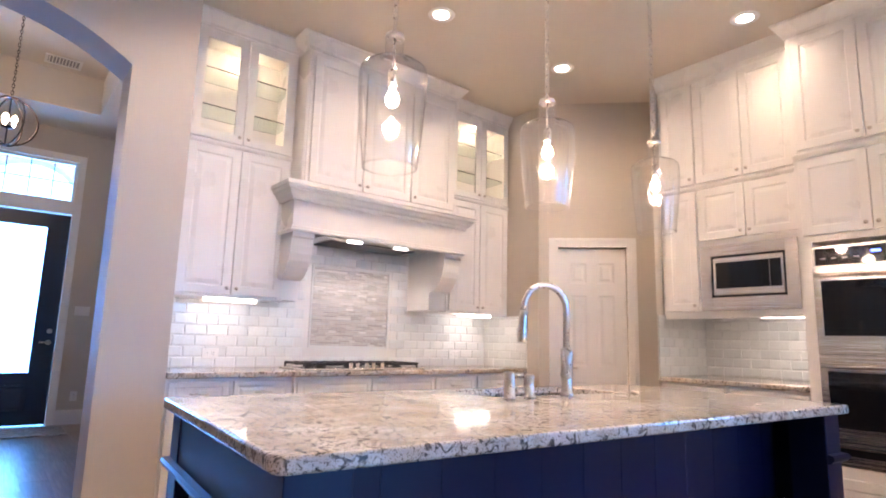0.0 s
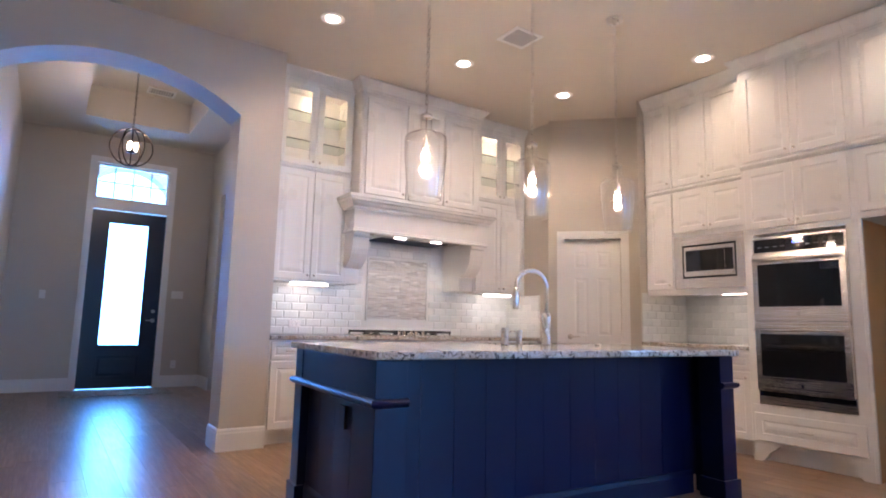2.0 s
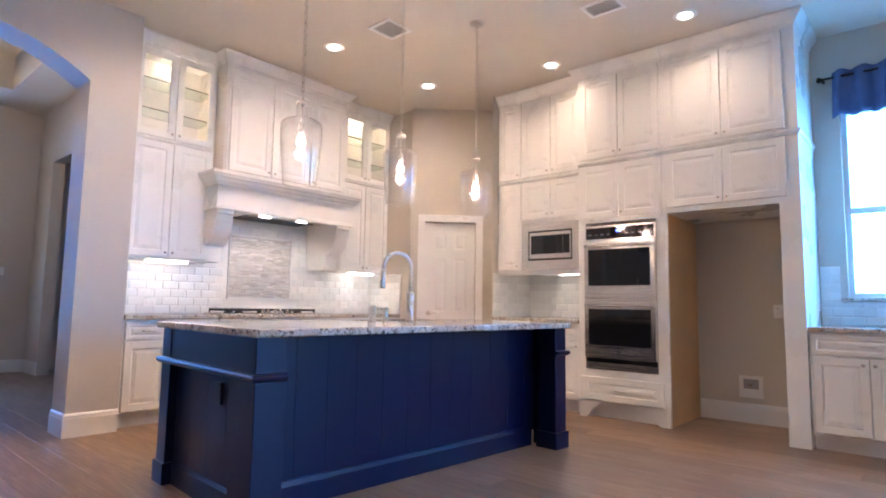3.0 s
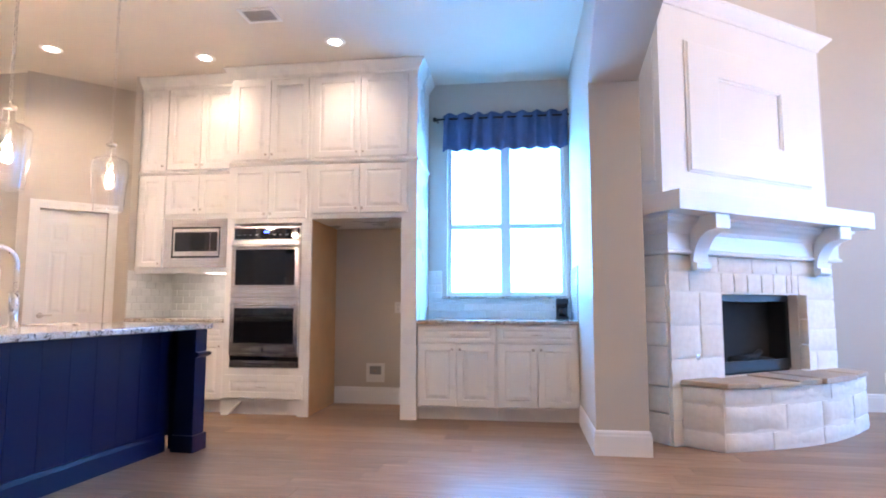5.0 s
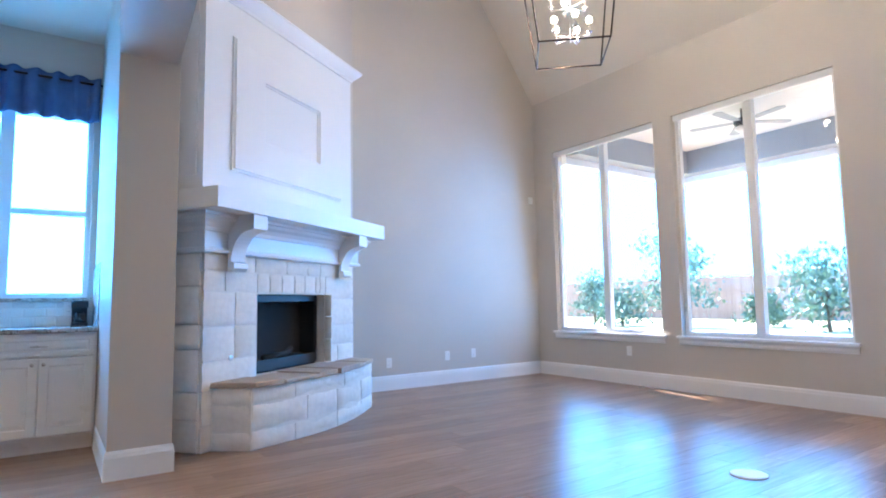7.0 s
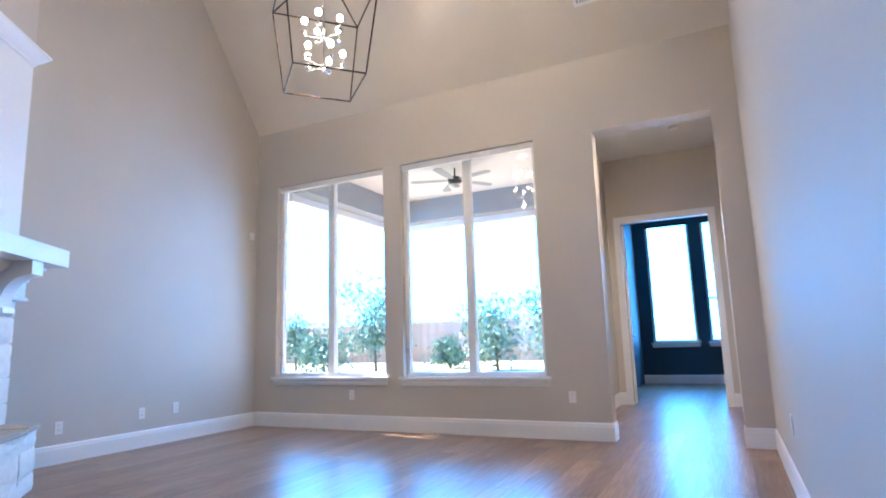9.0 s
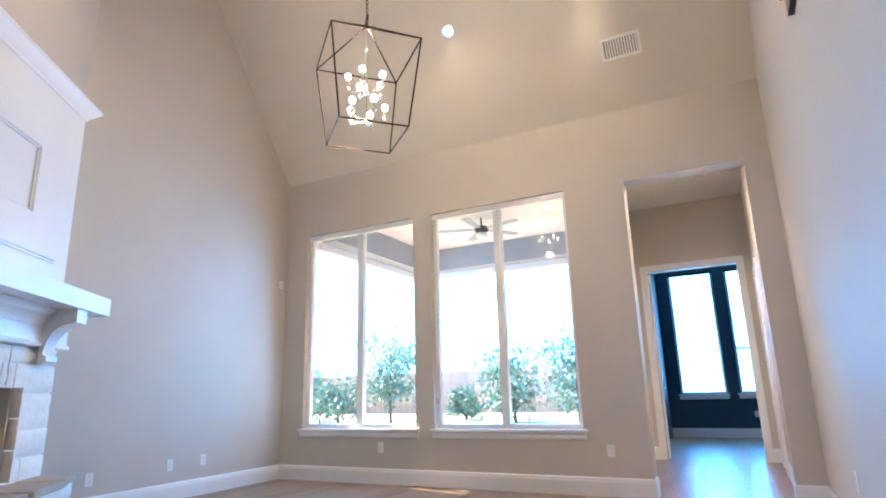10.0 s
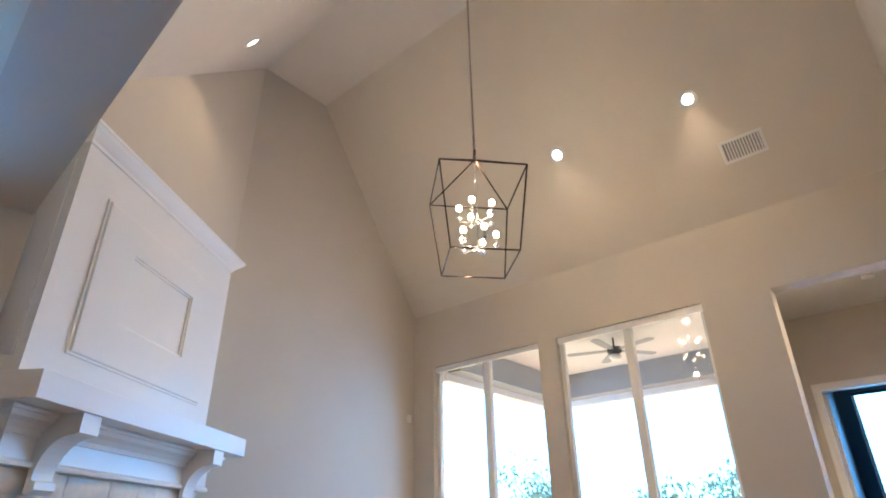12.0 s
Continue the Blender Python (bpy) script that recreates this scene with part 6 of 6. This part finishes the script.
solo("smoke_alarm", lathe(B(), [(0.065, -0.001), (0.065, -0.02), (0.05, -0.034), (0.02, -0.036)], 20), PLASTIC, "round white smoke alarm on the hall ceiling", "smoke alarm", smooth=True, m=pose(0.1, -9.6, HZ))
# Unseen can with a strong spot, added to brighten the hall.
can(pose(0.35, -8.3, HZ))
spot("hall_fill", (0.35, -8.3, HZ - .03), (0.35, -8.3, 0), 320, 150, 0.9, (1.0, 0.86, 0.68))
for x0, x1 in SW:
    b = thing("window_blind", "dark slatted blind pulled part way up", "blind", pose(x0, SY + 0.002, 0), "study blinds")
    part("headrail", box(B(), 0, -0.10, 3.35, x1 - x0, -0.06, 3.41), BLIND, b)
    sl = finish(box(B(), 0.0, -0.09, 0, 0.05, -0.07, 0.004), "slat", BLIND)
    for k in range(26):
        for xx in (0.0, x1 - x0 - 0.05):
            piece("slat", sl, b, pose(xx, 0, 1.02 + k * 0.085))

# baseboards
BB = [(0, 0), (0.016, 0), (0.016, 0.135), (0.012, 0.150), (0.012, 0.160), (0.006, 0.172), (0, 0.178)]


def wpt(u, v):
    p = F0 + D * u + N * v
    return (p.x, p.y)


for path in ([(5.5, -4.48), (XE, YW), (OPX1, YW), (OPX1, YW - .2)], [wpt(-0.30, -0.30), wpt(-0.085, -0.30)], [wpt(2.12, -0.30), wpt(2.62, -0.30)],
             [(4.43, YB0), (3.41, YB0), (3.41, YB1), (3.93, YB1)], [(OPX0, YW - .2), (OPX0, YW), (XR, YW), (XR, YN)],
             [(0.73, 4.22), (0.73, 3.90), (1.098, 3.90)], [(-4.1, 3.90), (-1.06, 3.90), (-1.06, 4.22)], [(FX0, 4.22), (FX0, FY1), (DRX0 - .092, FY1)],
             [(DRX1 + .092, FY1), (FX1, FY1), (FX1, 8.2)], [(5.25, 0.715), (5.25, -0.175)], [(HX1, YW - .2), (HX1, HY), (SDX1 + .102, HY)],
             [(SDX0 - .102, HY), (HX0, HY), (HX0, -10.26)], [(HX0, -9.24), (HX0, YW - .2)], [(1.4, SY), (-2.05, SY)], [(-4.1, YN), (-4.1, 3.9)]):
    solo("baseboard", moulding(B(), path, BB), TRIM, "tall white painted baseboard", "baseboard", "structure")

# ---- outdoors ----
gm = bmesh.new()
v = [gm.verts.new(p) for p in ((-600, -900, -0.22), (600, -900, -0.22), (600, 600, -0.22), (-600, 600, -0.22))]
gm.faces.new(v)
solo("ground", gm, LAWN, "dry pale green lawn", "lawn", "structure")
solo("patio", box(B(), -0.9, -11.9, -0.21, 5.9, -7.72, -0.06), CONCRETE, "pale concrete patio slab", "patio", "structure")
pc = thing("patio_cover", "covered patio roof with grey beams and a pale ceiling", "patio cover", pose(0, 0, 0), kind="structure")
part("roof_ceiling", box(B(), 1.46, -10.8, 3.55, 5.2, -7.72, 3.65), CEILW, pc)
part("beam", box(B(), 1.46, -10.66, 3.16, 5.06, -10.41, 3.549), SIDING, pc)
part("beam", box(B(), 4.81, -10.409, 3.16, 5.06, -7.72, 3.549), SIDING, pc)
part("gutter", box(B(), 1.46, -10.80, 3.06, 5.2, -10.661, 3.30), TRIM, pc)
part("gutter", box(B(), 5.061, -10.66, 3.06, 5.2, -7.72, 3.30), TRIM, pc)
fan = thing("patio_fan", "dark patio ceiling fan with a light kit", "ceiling fan", pose(3.1, -8.98, 3.55))
part("rod", tube(B(), [(0, 0, 0), (0, 0, -0.14)], 0.012, 8), BLACKM, fan)
part("motor", lathe(B(), [(0.05, -0.13), (0.10, -0.15), (0.10, -0.21), (0.06, -0.24)], 18), BLACKM, fan, smooth=True)
part("light_kit", lathe(B(), [(0.06, -0.24), (0.09, -0.27), (0.06, -0.31), (0.01, -0.32)], 16), PLASTIC, fan, smooth=True)
blade = finish(prism(B(), [(0.09, -0.03), (0.20, -0.06), (0.62, -0.07), (0.66, 0.0), (0.62, 0.06), (0.20, 0.05), (0.09, 0.03)], -0.185, -0.178), "blade", SIDING)
for k in range(5):
    piece("blade", blade, fan, pose(0, 0, 0, 0, 0, 72 * k + 20))
fe = thing("fence", "tall red cedar board fence along the yard", "fence", pose(-6, -34, -0.22))
rail = box(B(), 0, 0.02, 0.4, 40, 0.06, 0.5)
box(rail, 0, 0.02, 1.6, 40, 0.06, 1.7)
part("rail", rail, FENCE, fe)
r = random.Random(9)
pick = [finish(box(B(), 0, -0.01, 0, 0.135, 0.012, h), "picket", FENCE) for h in (2.44, 2.48, 2.52)]
for i in range(270):
    piece("picket", pick[r.randrange(3)], fe, pose(i * 0.148, 0, 0))


def shrub(x, y, h, w, seed, name="shrub", trunk=0.3):
    r = random.Random(seed)
    t = thing(name, "leafy green garden shrub before the fence" if trunk < .8 else "leafy garden tree before the fence", "shrub" if trunk < .8 else "tree", pose(x, y, -0.22), "garden planting")
    bm = tube(B(), [(0, 0, 0), (0.03, 0.02, h * trunk), (0.0, 0.05, h * 0.7)], [0.07, 0.05, 0.02], 8)
    for k in range(6):
        a = r.uniform(0, 6.28)
        z0 = h * r.uniform(trunk * .6, 0.6)
        tube(bm, [(0, 0, z0), (math.cos(a) * w * .3, math.sin(a) * w * .3, z0 + h * .18), (math.cos(a) * w * .42, math.sin(a) * w * .42, z0 + h * .3)], [0.03, 0.018, 0.007], 6)
    part("trunk", bm, BARK, t)
    vs, fs = [], []
    cl = [(r.gauss(0, w * .22), r.gauss(0, w * .22), h * r.uniform(trunk * .8, 0.95), r.uniform(0.16, 0.30) * w) for _ in range(22)]
    for _ in range(1500):
        c = r.choice(cl)
        p = Vector((c[0] + r.gauss(0, c[3] * .6), c[1] + r.gauss(0, c[3] * .6), c[2] + r.gauss(0, c[3] * .5)))
        s = r.uniform(0.05, 0.11) * (1 + w * .12)
        e = Euler((r.uniform(0, 6.28), r.uniform(0, 6.28), r.uniform(0, 6.28))).to_matrix()
        n = len(vs)
        for q in ((-.5, 0, 0), (0, -.3, .06), (.5, 0, 0), (0, .3, .06)):
            vs.append(p + e @ (Vector(q) * s * 2))
        fs.append((n, n + 1, n + 2, n + 3))
    me = bpy.data.meshes.new("crown")
    me.from_pydata(vs, [], fs)
    me.materials.append(LEAF)
    ob = new("crown", me)
    ob.parent = t
    tagged(ob, kind="stuff")


for k, (x, y, h, w) in enumerate(((17.1, -24, 1.6, 2.2), (14.2, -24, 4.3, 2.5), (8.3, -24, 2.6, 2.8), (5.7, -24, 3.1, 2.2), (1.1, -27, 2.9, 1.5), (11.4, -26, 1.4, 1.3), (20.5, -26, 2.6, 2.0))):
    shrub(x, y, h, w, 40 + k)
solo("backdrop_nook", box(B(), 8.5, -6.5, -0.2, 8.6, 4.5, 9.5), GLOW, "bright hazy daylight outside the nook window", "backdrop", "structure")
solo("backdrop_study", box(B(), -3.5, -18.6, -0.2, 1.5, -18.5, 10), GLOW, "bright hazy daylight outside the study", "backdrop", "structure")

solo("backdrop_front", box(B(), -3.5, 13.0, -0.2, 4.5, 13.1, 9), GLOW, "bright hazy daylight outside the front door", "backdrop", "structure")
solo("backdrop_sky", box(B(), -160, -95.2, -0.2, 160, -95, 48), HORIZON, "bright hazy blue sky beyond the yard", "backdrop", "structure")

# ---- wide oak floor planks ----
PW, PL = 0.187, 1.86


def plank_mesh(w, ln):
    bm = B()
    g, b = 0.0001, 0.0014
    hi = [bm.verts.new((x, y, 0)) for x, y in ((b, b), (w - b, b), (w - b, ln - b), (b, ln - b))]
    mi = [bm.verts.new((x, y, -0.0012)) for x, y in ((g, g), (w - g, g), (w - g, ln - g), (g, ln - g))]
    lo = [bm.verts.new((x, y, -0.011)) for x, y in ((g, g), (w - g, g), (w - g, ln - g), (g, ln - g))]
    bm.faces.new(hi)
    for a, c in ((hi, mi), (mi, lo)):
        for i in range(4):
            j = (i + 1) % 4
            bm.faces.new((a[j], a[i], c[i], c[j]))
    return finish(bm, "plank", PLANK)


PK = plank_mesh(PW, PL)
r = random.Random(3)
vs, fs = [], []
n_x = int((5.7 + 4.3) / PW)
count = 0
for i in range(n_x):
    x = -4.3 + i * PW
    y = -15.0 - r.random() * PL
    while y < 9.0:
        near = -0.6 < x < 4.4 and -7.4 < y + PL and y < 4.1 and count < 300
        if near:
            piece("plank", PK, floor, pose(x, y, 0))
            count += 1
        else:
            for q in ((0.0035, 0.0012, PW - 0.0035, PL - 0.0012),):
                n = len(vs)
                b, g = 0.0009, 0.0001
                vs += [(x + b, y + b, 0), (x + PW - b, y + b, 0), (x + PW - b, y + PL - b, 0), (x + b, y + PL - b, 0), (x + g, y + g, -.0030), (x + PW - g, y + g, -.0030), (x + PW - g, y + PL - g, -.0030), (x + g, y + PL - g, -.0030)]
                fs += [(n, n + 1, n + 2, n + 3), (n + 1, n, n + 4, n + 5), (n + 2, n + 1, n + 5, n + 6), (n + 3, n + 2, n + 6, n + 7), (n, n + 3, n + 7, n + 4)]
        y += PL
me = bpy.data.meshes.new("planks")
me.from_pydata(vs, [], fs)
me.materials.append(PLANK)
ob = new("planks", me)
ob.parent = floor
tagged(ob, kind="stuff")
